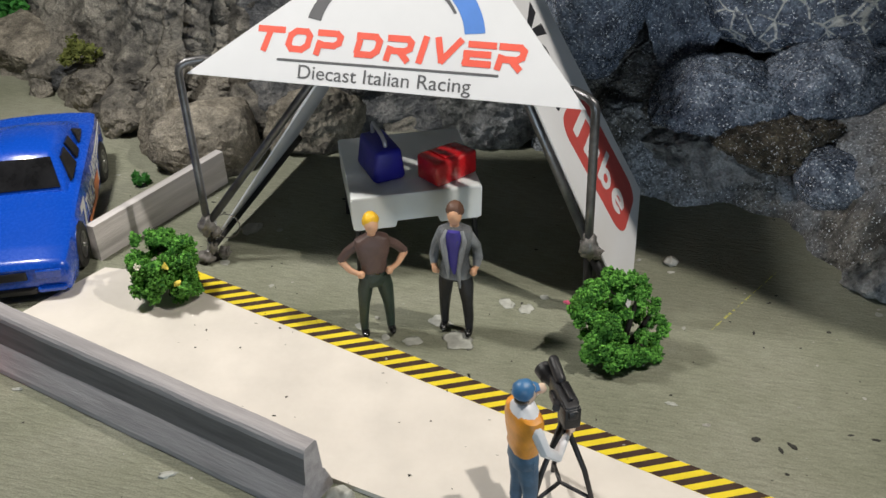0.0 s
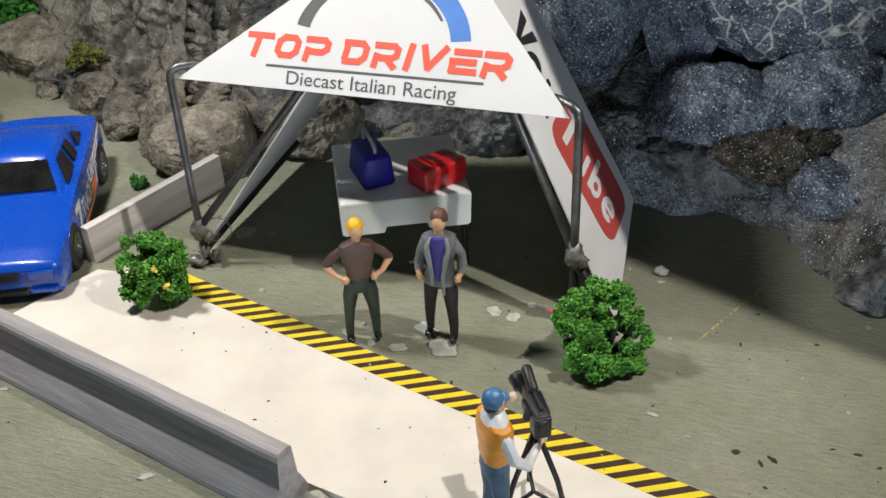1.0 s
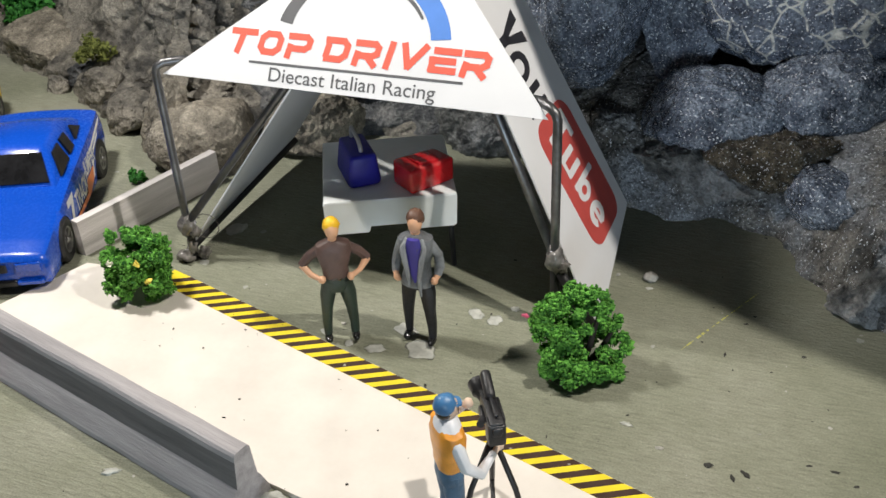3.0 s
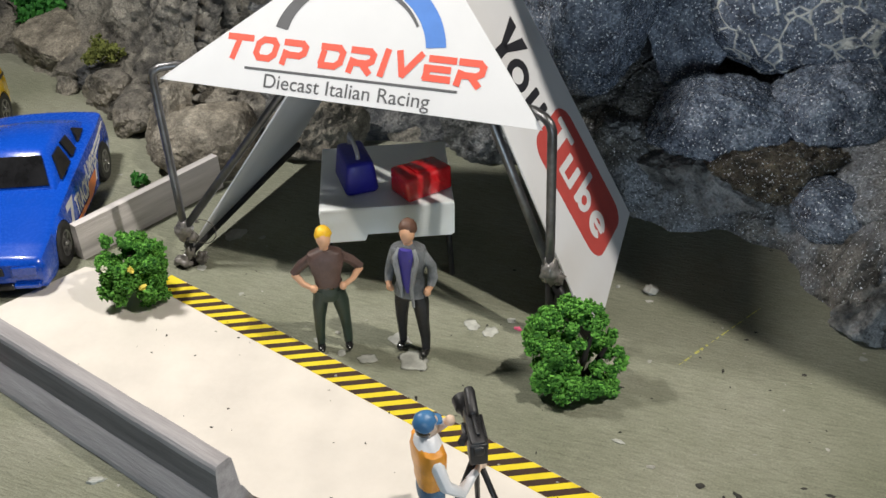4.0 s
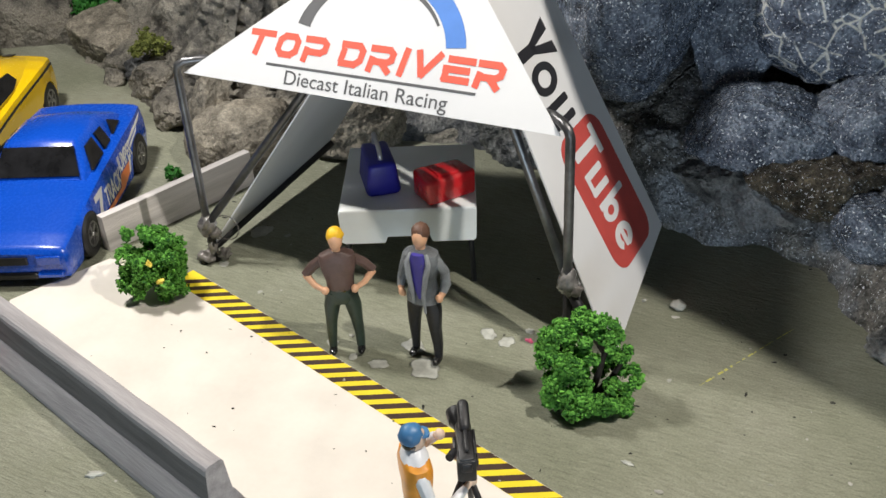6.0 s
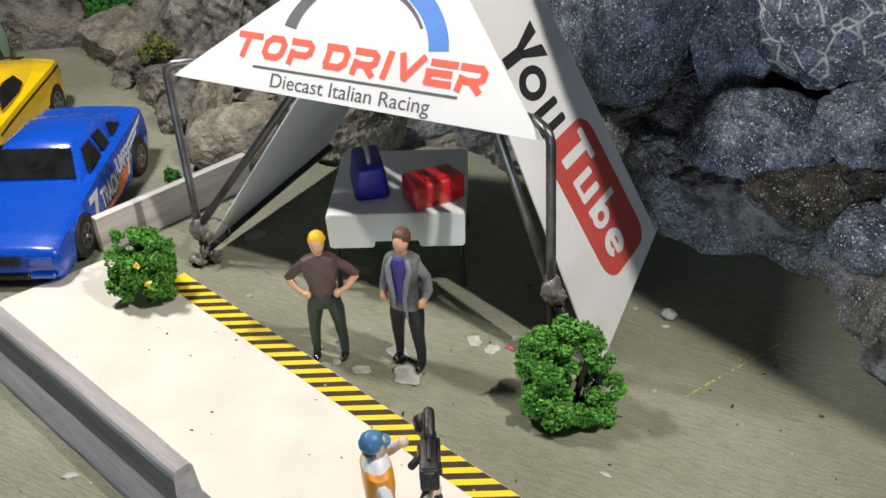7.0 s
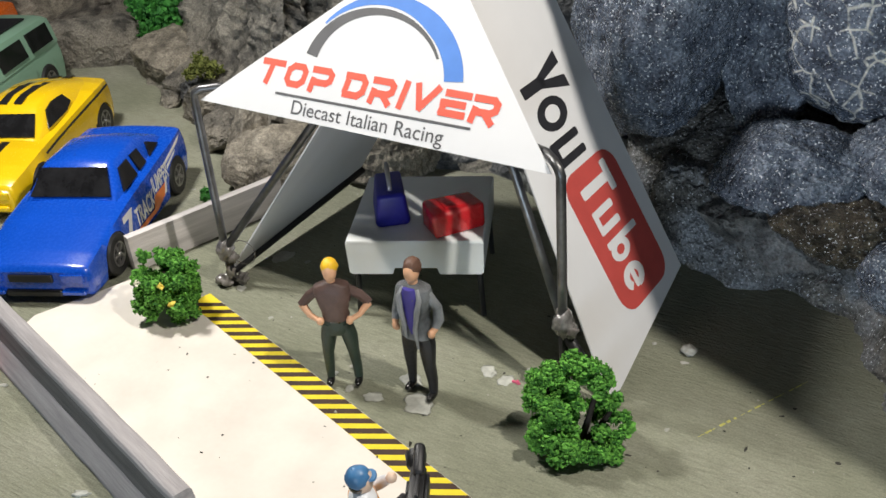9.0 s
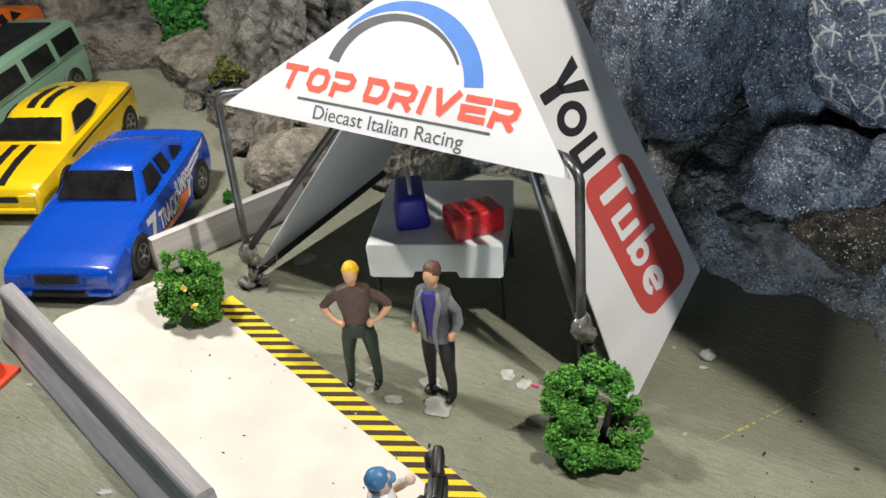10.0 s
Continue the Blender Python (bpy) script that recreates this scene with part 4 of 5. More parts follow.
for a in (80, 200, 320):
    ca, sa = math.cos(radians(a)), math.sin(radians(a))
    bm = bmesh.new()
    tube(bm, [(ca * 0.05, sa * 0.05, 1.55), (ca * 0.38, sa * 0.38, 0.75), (ca * 0.58, sa * 0.58, 0.0)], [0.045, 0.045, 0.04], 8)
    part("leg", bm, "cam_black", camera_rig, smooth="all")
    bm = bmesh.new()
    tube(bm, [(0, 0, 0.35), (ca * 0.52, sa * 0.52, 0.22)], 0.035, 6)
    part("brace", bm, "cam_black", camera_rig, smooth="all")


# ---------------- bushes ----------------
ICO = bmesh.new()
bmesh.ops.create_icosphere(ICO, subdivisions=1, radius=1.0)
ICO_V = np.array([v.co[:] for v in ICO.verts])
ICO_F = np.array([[v.index for v in f.verts] for f in ICO.faces])
ICO.free()


def crumbs_mesh(name, centres, sizes, material, parent, rng, squash=(1, 1, 1)):
    """Many small jagged crumbs of foam as one mesh."""
    n, k = len(centres), len(ICO_V)
    v = ICO_V[None] * rng.uniform(0.45, 1.5, (n, k, 1)) * rng.uniform(0.4, 1.9, (n, 1, 3)) * np.asarray(sizes)[:, None, None] * np.array(squash) + np.asarray(centres)[:, None]
    f = (ICO_F[None] + (np.arange(n) * k)[:, None, None]).reshape(-1, 3)
    me = bpy.data.meshes.new(name)
    me.from_pydata((v.reshape(-1, 3) * U).tolist(), [], f.tolist())
    me.materials.append(M[material])
    ob = new(name, me)
    ob.parent = parent
    return ob


def bush(name, at, lobes, count, label, seed, material="foam_green", twigs=(), flowers=(), size=(0.011, 0.03), sub=0.36):
    """Foam foliage: large lobes hold small ones, and crumbs sit on the small ones' skins, with gaps between."""
    rng = np.random.default_rng(seed)
    ob = thing(name, label, "bush", at, 0, "foam bushes")
    for pts in twigs:
        bm = bmesh.new()
        tube(bm, pts, [0.075 - 0.04 * i / (len(pts) - 1) for i in range(len(pts))], 7)
        part("branch", bm, "bark", ob, smooth="all")
    L = np.array(lobes)
    small = []
    for x, y, z, r in L:
        for _ in range(max(4, int(16 * (r / 0.4) ** 2))):
            d = rng.normal(size=3)
            d /= np.linalg.norm(d)
            small.append((*(np.array((x, y, z)) + d * r * rng.uniform(0.5, 1.0)), r * sub * rng.uniform(0.6, 1.05)))
    small = np.array(small)
    pick = rng.choice(len(small), count, p=small[:, 3] ** 2 / (small[:, 3] ** 2).sum())
    d = rng.normal(size=(count, 3))
    d /= np.linalg.norm(d, axis=1)[:, None]
    c = small[pick, :3] + d * (small[pick, 3] * rng.uniform(0.3, 1.65, count))[:, None]
    keep = c[:, 2] > 0.03
    crumbs_mesh("crown", c[keep], rng.uniform(*size, keep.sum()), material, ob, rng)
    for (x, y, z, mt) in flowers:
        crumbs_mesh("flower", np.array((x, y, z)) + rng.uniform(-0.045, 0.045, (6, 3)), rng.uniform(0.02, 0.042, 6), mt, ob, rng)
    return ob


bush("foam_bush", (-5.47, 16.95, 0.1), [(-0.45, -0.1, 0.95, 0.3), (0.36, -0.1, 0.98, 0.3), (0.0, 0.3, 1.2, 0.28), (-0.25, -0.3, 0.5, 0.36), (0.3, -0.25, 0.46, 0.36), (-0.52, 0.1, 0.6, 0.28), (0.46, 0.2, 1.22, 0.24), (-0.42, 0.2, 1.28, 0.24), (0.02, -0.35, 0.85, 0.28), (0.62, 0.1, 0.78, 0.22), (0.1, 0.3, 0.5, 0.34), (-0.2, 0.4, 0.9, 0.3)],
     20000, "round bright green foam bush with tiny pale flowers", 5, twigs=[[(0, 0, 0), (0.02, 0, 0.4), (-0.1, 0.05, 1.0)]],
     flowers=[(-0.42, -0.42, 0.98, "flower_white"), (0.12, -0.46, 1.0, "flower_yellow"), (0.3, -0.5, 0.6, "flower_yellow")])
bush("foam_bush", (3.27, 14.85, 0), [(-0.5, 0.2, 1.2, 0.32), (-0.2, 0.4, 1.35, 0.28), (0.42, 0.35, 1.38, 0.26), (0.5, 0.1, 1.15, 0.2), (-0.58, -0.15, 0.85, 0.3), (-0.5, 0.4, 0.9, 0.3), (-0.45, -0.25, 0.5, 0.3), (0.0, -0.35, 0.34, 0.32), (0.48, -0.15, 0.34, 0.32), (0.72, 0.1, 0.52, 0.24), (-0.15, -0.1, 1.1, 0.28), (-0.3, 0.25, 0.6, 0.28), (0.1, 0.45, 1.2, 0.26), (0.3, 0.5, 0.5, 0.28), (-0.1, -0.3, 0.75, 0.24), (-0.25, 0.0, 0.9, 0.3)],
     22000, "irregular bright green foam bush with a pink flower", 8, twigs=[[(0.05, 0.1, 0), (0.2, 0.1, 0.6), (0.35, 0.2, 1.3)], [(0.1, 0, 0), (-0.2, 0.05, 0.6), (-0.5, 0.1, 1.2)], [(0.1, 0.1, 0), (0.4, 0.1, 0.5), (0.6, 0.15, 0.9)]],
     flowers=[(-0.95, 0.05, 1.22, "flower_pink")])
bush("moss_tuft", (-10.3, 27.3, 0.95), [(0, 0, 0.1, 0.45), (0.35, 0.1, 0.05, 0.3), (-0.3, 0, 0.05, 0.3)], 1500, "olive moss tuft growing on the rocks", 12, "moss", size=(0.02, 0.045))
bush("foam_bush", (-13.7, 31.0, 0.5), [(0, 0, 0.6, 0.8), (0.4, 0.2, 1.4, 0.7), (-0.4, 0, 1.6, 0.7), (0.1, 0, 2.3, 0.6), (-0.3, 0.1, 0.2, 0.6)], 4500, "tall dark green foam bush on the rocks", 15, "foam_dark", size=(0.04, 0.09))
bush("moss_tuft", (-7.35, 21.75, 0.0), [(0, 0, 0.1, 0.2), (0.15, 0.05, 0.1, 0.15)], 300, "small dark green moss tuft at a rock foot", 18, "foam_dark", size=(0.02, 0.04))


# ---------------- die-cast cars ----------------
def half_section(w, z0, z1, crown=0.06, tuck=0.06):
    """A closed body section across the car: sill, belt, shoulder, deck."""
    pts = [(w - tuck, z0), (w, z0 + (z1 - z0) * 0.35), (w - 0.01, z0 + (z1 - z0) * 0.7), (w - 0.07, z1 - 0.05), (w - 0.18, z1), (w * 0.5, z1 + crown * 0.7), (0, z1 + crown)]
    return pts + [(-y, z) for y, z in pts[-2::-1]]


def wheel(parent, x, y, r, wide, side):
    wh = new("wheel")
    wh.parent = parent
    wh.location = Vector((x, y, r)) * U
    wh.rotation_euler = (radians(-90 * side), 0, 0)
    bm = bmesh.new()
    loft(bm, [ring((0, 0, z), rr, rr, 24) for z, rr in ((-wide / 2, r * 0.86), (-wide * 0.36, r), (wide * 0.36, r), (wide / 2, r * 0.9), (wide / 2, r * 0.6), (wide * 0.36, r * 0.58))])
    bmesh.ops.recalc_face_normals(bm, faces=bm.faces)
    part("tyre", bm, "tyre", wh, smooth=True)
    bm = bmesh.new()
    loft(bm, [ring((0, 0, z), rr, rr, 24) for z, rr in ((wide * 0.3, r * 0.58), (wide * 0.5, r * 0.58), (wide * 0.5, r * 0.5), (wide * 0.2, r * 0.46))])
    for k in range(5):
        m = Matrix.Rotation(2 * math.pi * k / 5, 4, "Z")
        box(bm, m @ Vector((r * 0.3, 0, wide * 0.42)), (r * 0.48, r * 0.15, wide * 0.12), rot=m)
    ball(bm, (0, 0, wide * 0.43), r * 0.15, 2)
    bmesh.ops.recalc_face_normals(bm, faces=bm.faces)
    part("rim", bm, "rim", wh, "chrome five-spoke rim", smooth=True)


def car(name, at, turn, label, paint, deck, roof, ws, axles, W=1.4, wr=0.5, details=None):
    """deck: rows (x, half width, sill, top) from tail to nose; roof: rows (x, half base, half top, base z, top z)."""
    ob = thing(name, label, "toy car", at, turn, "parked die-cast cars")
    bm = bmesh.new()
    xs = np.arange(deck[0][0], deck[-1][0] + 0.001, 0.06)
    col = list(zip(*deck))
    rings = []
    for x in xs:
        w, z0, z1 = (float(np.interp(x, col[0], col[i])) for i in (1, 2, 3))
        r = []
        sec = half_section(w, z0, z1)
        for i, (y, z) in enumerate(sec):
            for ax in axles:
                d = abs(x - ax)
                if d < wr * 1.1 and (i < 3 or i > len(sec) - 4):
                    z = max(z, min(z1 - 0.1, wr * 0.9 + math.sqrt(max(0, (wr * 1.1) ** 2 - d * d))))
            r.append((float(x), y, z))
        rings.append(r)
    loft(bm, rings)
    bmesh.ops.recalc_face_normals(bm, faces=bm.faces)
    part("body", bm, paint, ob, smooth=True)
    bm = bmesh.new()
    box(bm, ((deck[0][0] + deck[-1][0]) / 2, 0, 0.42), (deck[-1][0] - deck[0][0] - 0.5, W * 1.4, 0.36))
    part("chassis", bm, "trim_black", ob)
    bm = bmesh.new()
    rr = []
    for x, wb, wt, zb, zt in roof:
        rr.append([(x, wb, zb), (x, wb - (wb - wt) * 0.5, zb + (zt - zb) * 0.55), (x, wt, zt - 0.06), (x, wt - 0.14, zt), (x, 0, zt + (0.05 if x < 0.1 else 0.0)), (x, -wt + 0.14, zt), (x, -wt, zt - 0.06), (x, -(wb - (wb - wt) * 0.5), zb + (zt - zb) * 0.55), (x, -wb, zb)])
    loft(bm, rr)
    bmesh.ops.recalc_face_normals(bm, faces=bm.faces)
    part("roof", bm, paint, ob, smooth=True)
    for quad, nm in ws:
        bm = bmesh.new()
        n = slab(bm, quad, 0.05)
        bmesh.ops.translate(bm, verts=bm.verts, vec=n * 0.035)
        bmesh.ops.recalc_face_normals(bm, faces=bm.faces)
        part(nm, bm, "car_glass", ob, "smoked dark window")
    for ax in axles:
        for s in (-1, 1):
            wheel(ob, ax, s * (W - 0.14), wr, 0.36, s)
    if details:
        details(ob)
    return ob


def bars(ob, rows, material, name, label=""):
    """Thin raised trim boxes: rows of (centre, size)."""
    for c, s in rows:
        bm = bmesh.new()
        box(bm, c, s, min(s) * 0.25, seg=1)
        part(name, bm, material, ob, label)


def stock_car_details(ob):
    bars(ob, [((3.14, 0, 0.66), (0.06, 1.0, 0.18))], "trim_black", "grille")
    bars(ob, [((3.13, s * 0.93, 0.66), (0.06, 0.52, 0.2)) for s in (-1, 1)], "car_blue", "headlight")
    bars(ob, [((3.12, 0, 0.3), (0.14, 1.3, 0.16))], "trim_black", "air_intake")
    bars(ob, [((3.14, s * 0.93, 0.33), (0.16, 0.55, 0.12)) for s in (-1, 1)], "car_blue", "bumper_lip")
    # race number and stripe bars on the door side
    flank = Sheet((2.1, 1.405, 0.42), (-1, 0, 0), (0, 1.39, 1.2), 0.004)
    bm = flank.text("7", 0.8, -0.02, 0.95, 0.55, 0.04)
    part("race_number", bm, "decal_white", ob, "white number seven")
    bm = flank.text("TRACK", 1.4, 0.08, 0.62, 1.15, 0.03)
    part("lettering", bm, "decal_white", ob, "white lettering on the flank")
    bm = flank.text("JUMPER", 2.5, 0.34, 0.56, 1.05, 0.03)
    part("lettering", bm, "decal_white", ob, "white lettering on the flank")
    bm = bmesh.new()
    flank.shape(bm, [[(1.35, -0.1), (2.6, -0.1), (3.1, 0.04), (3.25, 0.3), (2.55, 0.28), (2.4, 0.02), (1.35, 0.02)]])
    part("decal", bm, "decal_orange", ob, "orange flash")
    bm = bmesh.new()
    flank.shape(bm, [[(3.3, 0.62), (4.4, 0.82), (4.6, 0.95), (3.4, 0.72)], [(3.5, 0.5), (4.1, 0.66), (4.2, 0.74), (3.55, 0.6)], [(3.1, 0.05), (3.22, 0.05), (3.38, 0.42), (3.3, 0.42)]], 0.002)
    part("decal", bm, "decal_white", ob, "white flash bars")


BLUE_DECK = [(-3.12, 1.15, 0.4, 1.1), (-3.05, 1.27, 0.3, 1.32), (-2.9, 1.34, 0.25, 1.4), (-2.2, 1.4, 0.2, 1.4), (-1.2, 1.4, 0.16, 1.36), (0.5, 1.4, 0.16, 1.26), (1.4, 1.4, 0.17, 1.17), (2.6, 1.38, 0.18, 0.98), (3.0, 1.34, 0.2, 0.88), (3.1, 1.3, 0.24, 0.8), (3.15, 1.24, 0.3, 0.7)]
LIFT = 0.24
BLUE_ROOF = [(-2.5, 1.05, 0.95, 1.05, 1.16), (-1.7, 1.1, 0.85, 1.05, 1.5), (-1.2, 1.12, 0.84, 1.02, 1.66), (0.0, 1.15, 0.86, 1.0, 1.68), (0.2, 1.16, 0.86, 0.98, 1.62), (0.8, 1.16, 1.05, 0.96, 1.04)]


BLUE_ROOF = [(x, wb, wt, zb + LIFT, zt + LIFT) for x, wb, wt, zb, zt in BLUE_ROOF]
BLUE_WS = [([(0.76, -0.98, 1.10), (0.76, 0.98, 1.10), (0.27, 0.80, 1.60), (0.27, -0.80, 1.60)], "windscreen")]
for s in (1, -1):
    q = [(0.45, 1.165, 1.08), (-0.35, 1.16, 1.10), (-0.35, 0.97, 1.52), (0.1, 0.98, 1.52)]
    q2 = [(-0.55, 1.155, 1.12), (-0.95, 1.145, 1.14), (-0.95, 0.97, 1.5), (-0.55, 0.97, 1.52)]
    q3 = [(-1.25, 1.13, 1.16), (-1.9, 1.09, 1.2), (-1.45, 0.99, 1.44)]
    for poly in (q, q2, q3):
        poly = [(x, y * s, z) for x, y, z in poly]
        BLUE_WS.append((poly[::-1] if s > 0 else poly, "side_window"))
BLUE_WS = [([(x, y, z + LIFT) for x, y, z in q], nm) for q, nm in BLUE_WS]
HEAD = math.degrees(math.atan2(-0.986, 0.168))
car("stock_car", (-9.32, 19.9, 0), HEAD, "blue die-cast stock car with white and orange flank print", "car_blue", BLUE_DECK, BLUE_ROOF, BLUE_WS, (1.85, -1.95), 1.4, 0.5, stock_car_details)


def ribbon(ob, rows, y0, y1, label):
    """A thin painted band that follows rows of (x, z) between two widths."""
    bm = bmesh.new()
    loft(bm, [[(x, y0, z), (x, y1, z), (x, y1, z - 0.03), (x, y0, z - 0.03)] for x, z in rows])
    bmesh.ops.recalc_face_normals(bm, faces=bm.faces)
    part("stripe", bm, "trim_black", ob, label)


def yellow_details(ob):
    for s in (-1, 1):
        ribbon(ob, ((-1.5, 1.862), (-1.25, 1.9), (-1.0, 1.965), (-0.3, 2.008), (0.0, 1.965), (0.13, 1.935)), s * 0.1, s * 0.32, "black roof stripe")
        ribbon(ob, ((-2.9, 1.505), (-2.72, 1.545), (-2.5, 1.6)), s * 0.1, s * 0.32, "black tail stripe")
        ribbon(ob, ((1.2, 1.315), (2.0, 1.275), (2.7, 1.155), (3.0, 1.07)), s * 0.14, s * 0.36, "black bonnet stripe")
        bm = bmesh.new()
        tube(bm, [(1.3, s * 1.35, 1.02), (0.6, s * 1.338, 1.08), (-0.3, s * 1.335, 1.14), (-1.1, s * 1.395, 1.24), (-1.9, s * 1.45, 1.33), (-2.6, s * 1.37, 1.32)], 0.032, 6)
        part("stripe", bm, "trim_black", ob, "black side stripe")
        bars(ob, [((3.1, s * 0.92, 0.72), (0.08, 0.44, 0.2))], "car_yellow", "headlight", "recessed yellow headlight surround")
    bars(ob, [((3.12, 0, 0.7), (0.06, 1.3, 0.16))], "trim_black", "grille")
    bars(ob, [((3.1, 0, 0.4), (0.18, 2.2, 0.16))], "car_yellow", "bumper")


MUSCLE_DECK = [(-3.1, 1.05, 0.42, 1.15), (-3.02, 1.22, 0.32, 1.34), (-2.8, 1.33, 0.26, 1.44), (-2.3, 1.43, 0.2, 1.5), (-1.7, 1.46, 0.17, 1.5), (-1.0, 1.39, 0.16, 1.4), (-0.2, 1.33, 0.16, 1.3), (0.7, 1.34, 0.16, 1.25), (1.5, 1.4, 0.17, 1.24), (2.3, 1.4, 0.18, 1.16), (2.8, 1.34, 0.2, 1.06), (3.02, 1.27, 0.24, 0.98), (3.12, 1.2, 0.3, 0.85)]
MUSCLE_ROOF = [(-2.75, 1.02, 0.86, 1.36, 1.46), (-2.1, 1.12, 0.8, 1.36, 1.66), (-1.5, 1.17, 0.78, 1.34, 1.82), (-1.0, 1.17, 0.78, 1.3, 1.91), (-0.3, 1.15, 0.79, 1.24, 1.95), (0.15, 1.14, 0.8, 1.2, 1.88), (0.35, 1.14, 0.84, 1.18, 1.77), (1.1, 1.14, 1.04, 1.16, 1.28)]
MUSCLE_WS = [([(1.02, -0.97, 1.34), (1.02, 0.97, 1.34), (0.42, 0.80, 1.73), (0.42, -0.80, 1.73)], "windscreen")]
for s in (1, -1):
    poly = [(0.5, 1.125 * s, 1.36), (-0.55, 1.13 * s, 1.4), (-0.98, 1.08 * s, 1.52), (-0.85, 0.94 * s, 1.77), (-0.3, 0.92 * s, 1.81), (0.1, 0.95 * s, 1.74)]
    MUSCLE_WS.append((poly[::-1] if s > 0 else poly, "side_window"))
car("muscle_car", (-13.35, 22.75, 0), HEAD, "yellow die-cast muscle car with black stripes", "car_yellow", MUSCLE_DECK, MUSCLE_ROOF, MUSCLE_WS, (1.85, -1.95), 1.4, 0.5, yellow_details)

VAN_DECK = [(-3.4, 1.25, 0.3, 1.35), (-3.3, 1.35, 0.22, 1.45), (0, 1.4, 0.2, 1.45), (2.9, 1.38, 0.2, 1.4), (3.3, 1.3, 0.25, 1.2)]
VAN_UP = -0.15
VAN_ROOF = [(-3.35, 1.28, 1.1, 1.4, 2.35), (-3.1, 1.32, 1.12, 1.4, 2.46), (0, 1.36, 1.14, 1.4, 2.5), (2.2, 1.34, 1.12, 1.4, 2.46), (2.9, 1.3, 1.15, 1.38, 1.6)]
VAN_ROOF = [(x, wb, wt, zb, zt + (VAN_UP if x < 2.5 else 0)) for x, wb, wt, zb, zt in VAN_ROOF]
VAN_WS = []
for s in (1, -1):
    for x0, x1 in ((-3.0, -1.75), (-1.45, 0.0), (0.3, 1.75)):
        poly = [(x1, 1.36 * s, 1.55), (x0, 1.35 * s, 1.55), (x0, 1.2 * s, 2.12), (x1, 1.21 * s, 2.14)]
        VAN_WS.append((poly[::-1] if s > 0 else poly, "side_window"))
VAN_WS.append(([(-2.6, 0.8, 2.37), (1.6, 0.8, 2.39), (1.6, -0.8, 2.39), (-2.6, -0.8, 2.37)][::-1], "roof_window"))
car("panel_van", (-17.1, 25.15, 0), HEAD - 2, "sage green die-cast van with dark windows", "car_green", VAN_DECK, VAN_ROOF, VAN_WS, (2.0, -2.2), 1.4, 0.5)
car("stock_car", (-21.6, 29.2, 0), HEAD, "orange die-cast car with pale window", "car_orange", BLUE_DECK, BLUE_ROOF, BLUE_WS, (1.85, -1.95), 1.4, 0.5)

# ---------------- small things ----------------
cone = thing("traffic_cone", "small red plastic traffic cone", "cone", (-8.6, 14.2, 0))
bm = bmesh.new()
box(bm, (0, 0, 0.05), (0.8, 0.8, 0.1), 0.03)
part("base", bm, "cone_red", cone)
bm = bmesh.new()
loft(bm, [ring((0, 0, z), r, r, 16) for z, r in ((0.1, 0.3), (0.5, 0.2), (0.9, 0.1), (0.95, 0.07))])
part("body", bm, "cone_red", cone, smooth=True)


def lump(name, x, y, r, material, label, category, squash=(1, 1, 0.8), z=0.0, kind="", rough=0.5):
    bm = bmesh.new()
    ball(bm, (0, 0, r * squash[2] * 0.7), r, 3, squash, rough, 1.6)
    ob = part(name, bm, material, None, smooth="all", at=(x, y, z))
    ob.rotation_euler.z = random.uniform(0, 6)
    return tagged(ob, label, category, name + "s", kind)


lump("pebble", 4.85, 17.85, 0.13, "pebble", "pale round pebble on the base", "pebble")
lump("pebble", 4.2, 18.0, 0.04, "pebble", "tiny white pebble on the base", "pebble")
for x, y, r in ((1.32, 16.58, 0.17), (1.72, 16.38, 0.16), (-0.54, 15.4, 0.17), (-1.05, 15.55, 0.1), (0.35, 15.4, 0.3), (0.0, 16.0, 0.22), (2.1, 16.75, 0.09), (-1.55, 15.9, 0.12), (-4.3, 19.6, 0.25), (-4.65, 18.25, 0.12)):
    lump("glue_spot", x, y, r, "putty", "dried whitish glue spot on the base", "glue spot", (1.0, 0.8, 0.03), rough=0.55)
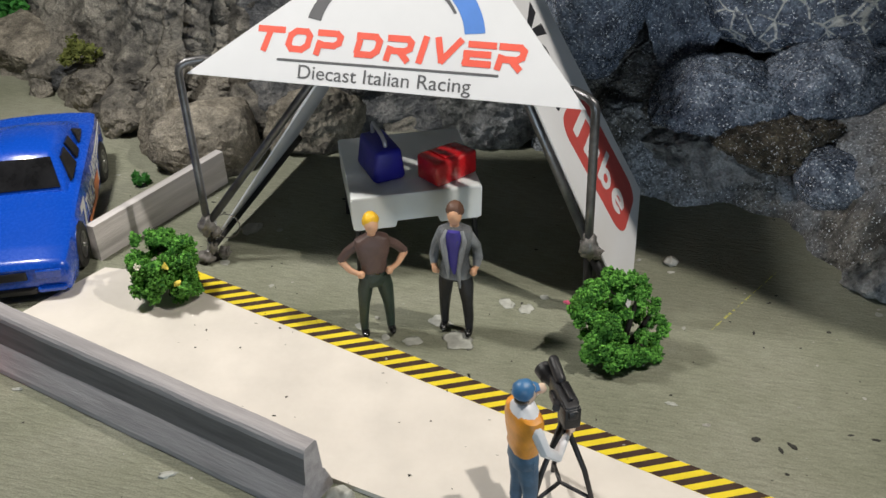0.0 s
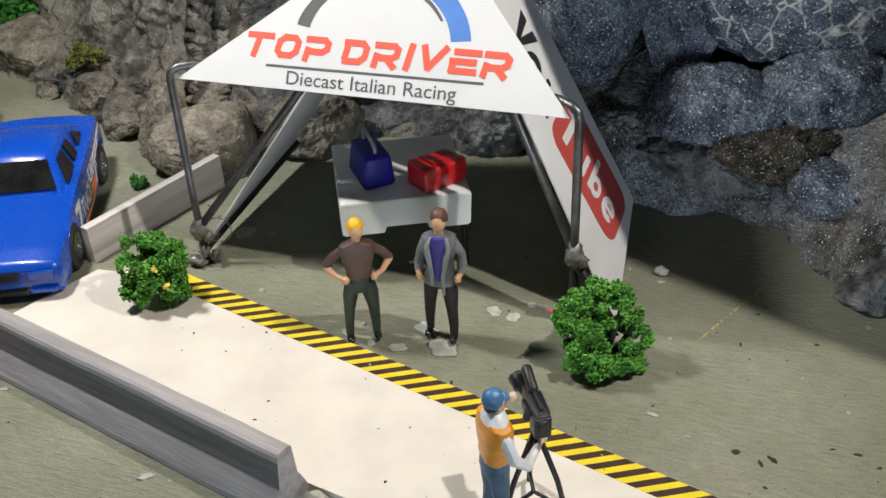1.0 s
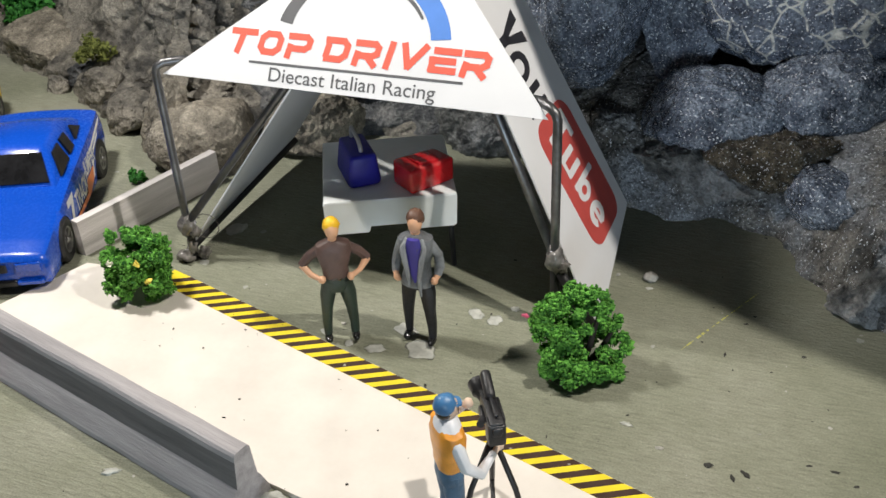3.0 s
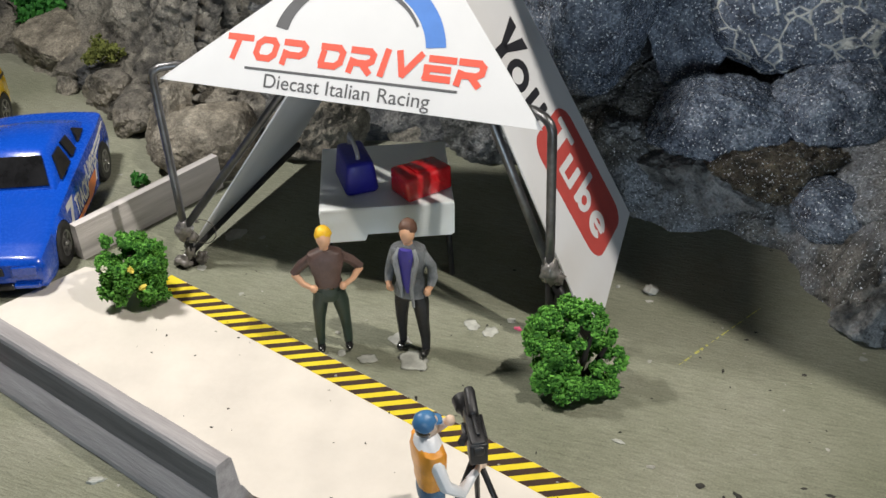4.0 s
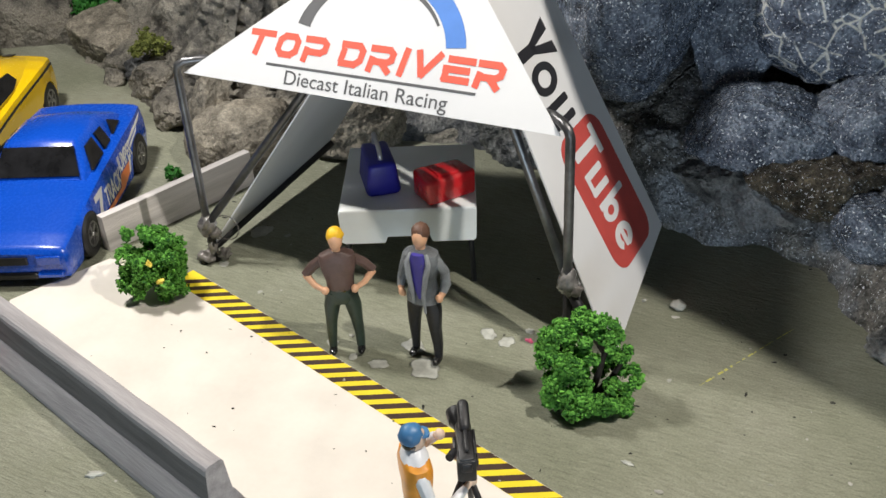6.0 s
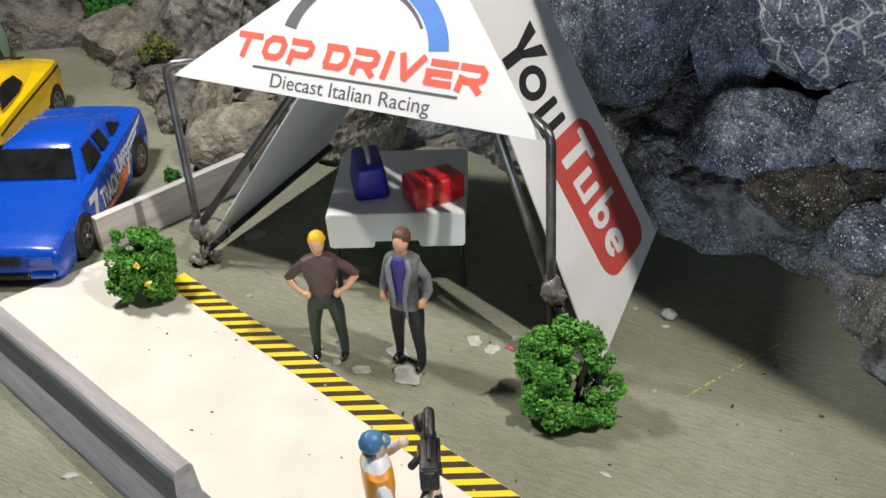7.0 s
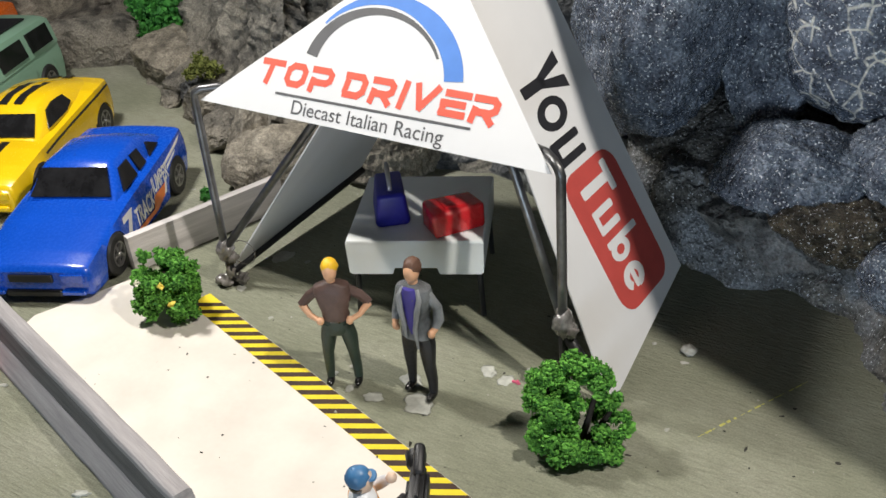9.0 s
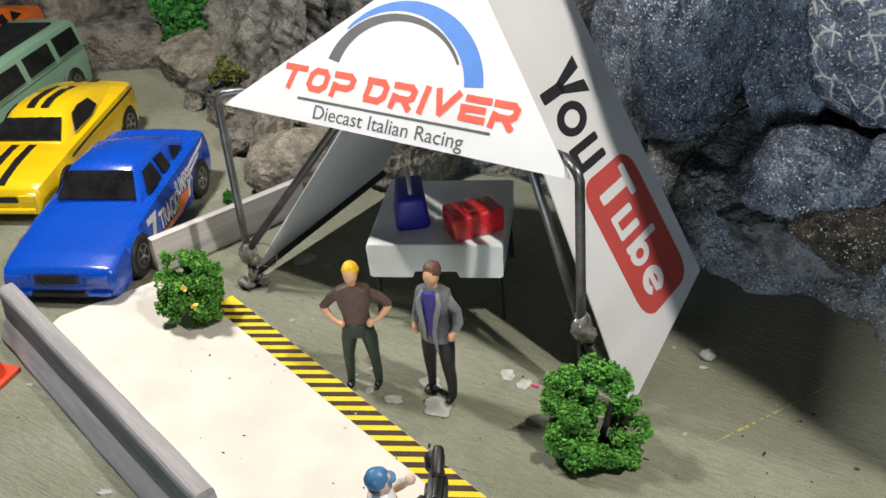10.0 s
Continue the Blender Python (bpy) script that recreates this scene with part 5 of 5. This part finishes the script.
lump("glue_drop", -1.55, 11.3, 0.22, "putty", "grey glue drop at the barrier end", "glue spot", (1, 1, 0.9))

for x, y, r, mt, words in ((-4.46, 12.02, 0.11, "putty", "pale chip of filler on the base"), (-7.71, 14.22, 0.06, "putty", "pale crumb of filler on the base"), (5.84, 12.42, 0.06, "debris", "dark crumb on the base"), (5.62, 12.34, 0.05, "debris", "dark crumb on the base"),
                         (7.25, 12.54, 0.045, "debris", "dark crumb on the base"), (4.05, 13.51, 0.07, "putty", "dried glue smear on the base"), (5.98, 15.46, 0.035, "debris", "dark crumb on the base")):
    lump("chip", x, y, r, mt, words, "debris", (1.4, 0.6, 0.2), rough=0.9)
dash = thing("paint_dash", "thin faded yellow painted dash on the base", "paint mark")
bm = bmesh.new()
a, b = Vector((5.2, 15.58, 0)), Vector((6.95, 17.45, 0))
d = (b - a).normalized()
n = Vector((-d.y, d.x, 0)) * 0.018
for i in range(16):
    p, q = a.lerp(b, i / 16 + 0.004), a.lerp(b, i / 16 + random.uniform(0.02, 0.066))
    k = random.uniform(0.2, 1.7) * (1 - i / 20)
    prism(bm, [(v.x, v.y) for v in (p - n * k, q - n * k, q + n * k, p + n * k)], 0.0, 0.006)
bmesh.ops.recalc_face_normals(bm, faces=bm.faces)
part("mark", bm, "yellow_paint", dash)

rng = np.random.default_rng(77)
spots = np.stack([rng.uniform(-12, 10, 420), rng.uniform(9, 24, 420), np.zeros(420)], 1)
for row in spots:
    on_board = (Vector(row) - TA).dot(TN) < 0.45 and row[1] > 11.4 - 0.62 * (row[0] + 1) and row[0] > -7.2 and (Vector(row) - TA).dot(TD) > 0
    row[2] = 0.108 if on_board else 0.003
sizes = rng.choice((0.008, 0.012, 0.016, 0.024, 0.038), 420, p=(0.3, 0.3, 0.22, 0.12, 0.06))
for mt, pick, words in (("debris", slice(0, 260), "scattered dark crumbs on base and board"), ("pebble", slice(260, 420), "scattered pale crumbs on base and board")):
    tagged(crumbs_mesh("crumbs", spots[pick], sizes[pick], mt, None, rng, (1.3, 1.0, 0.5)), words, "crumbs", kind="stuff")
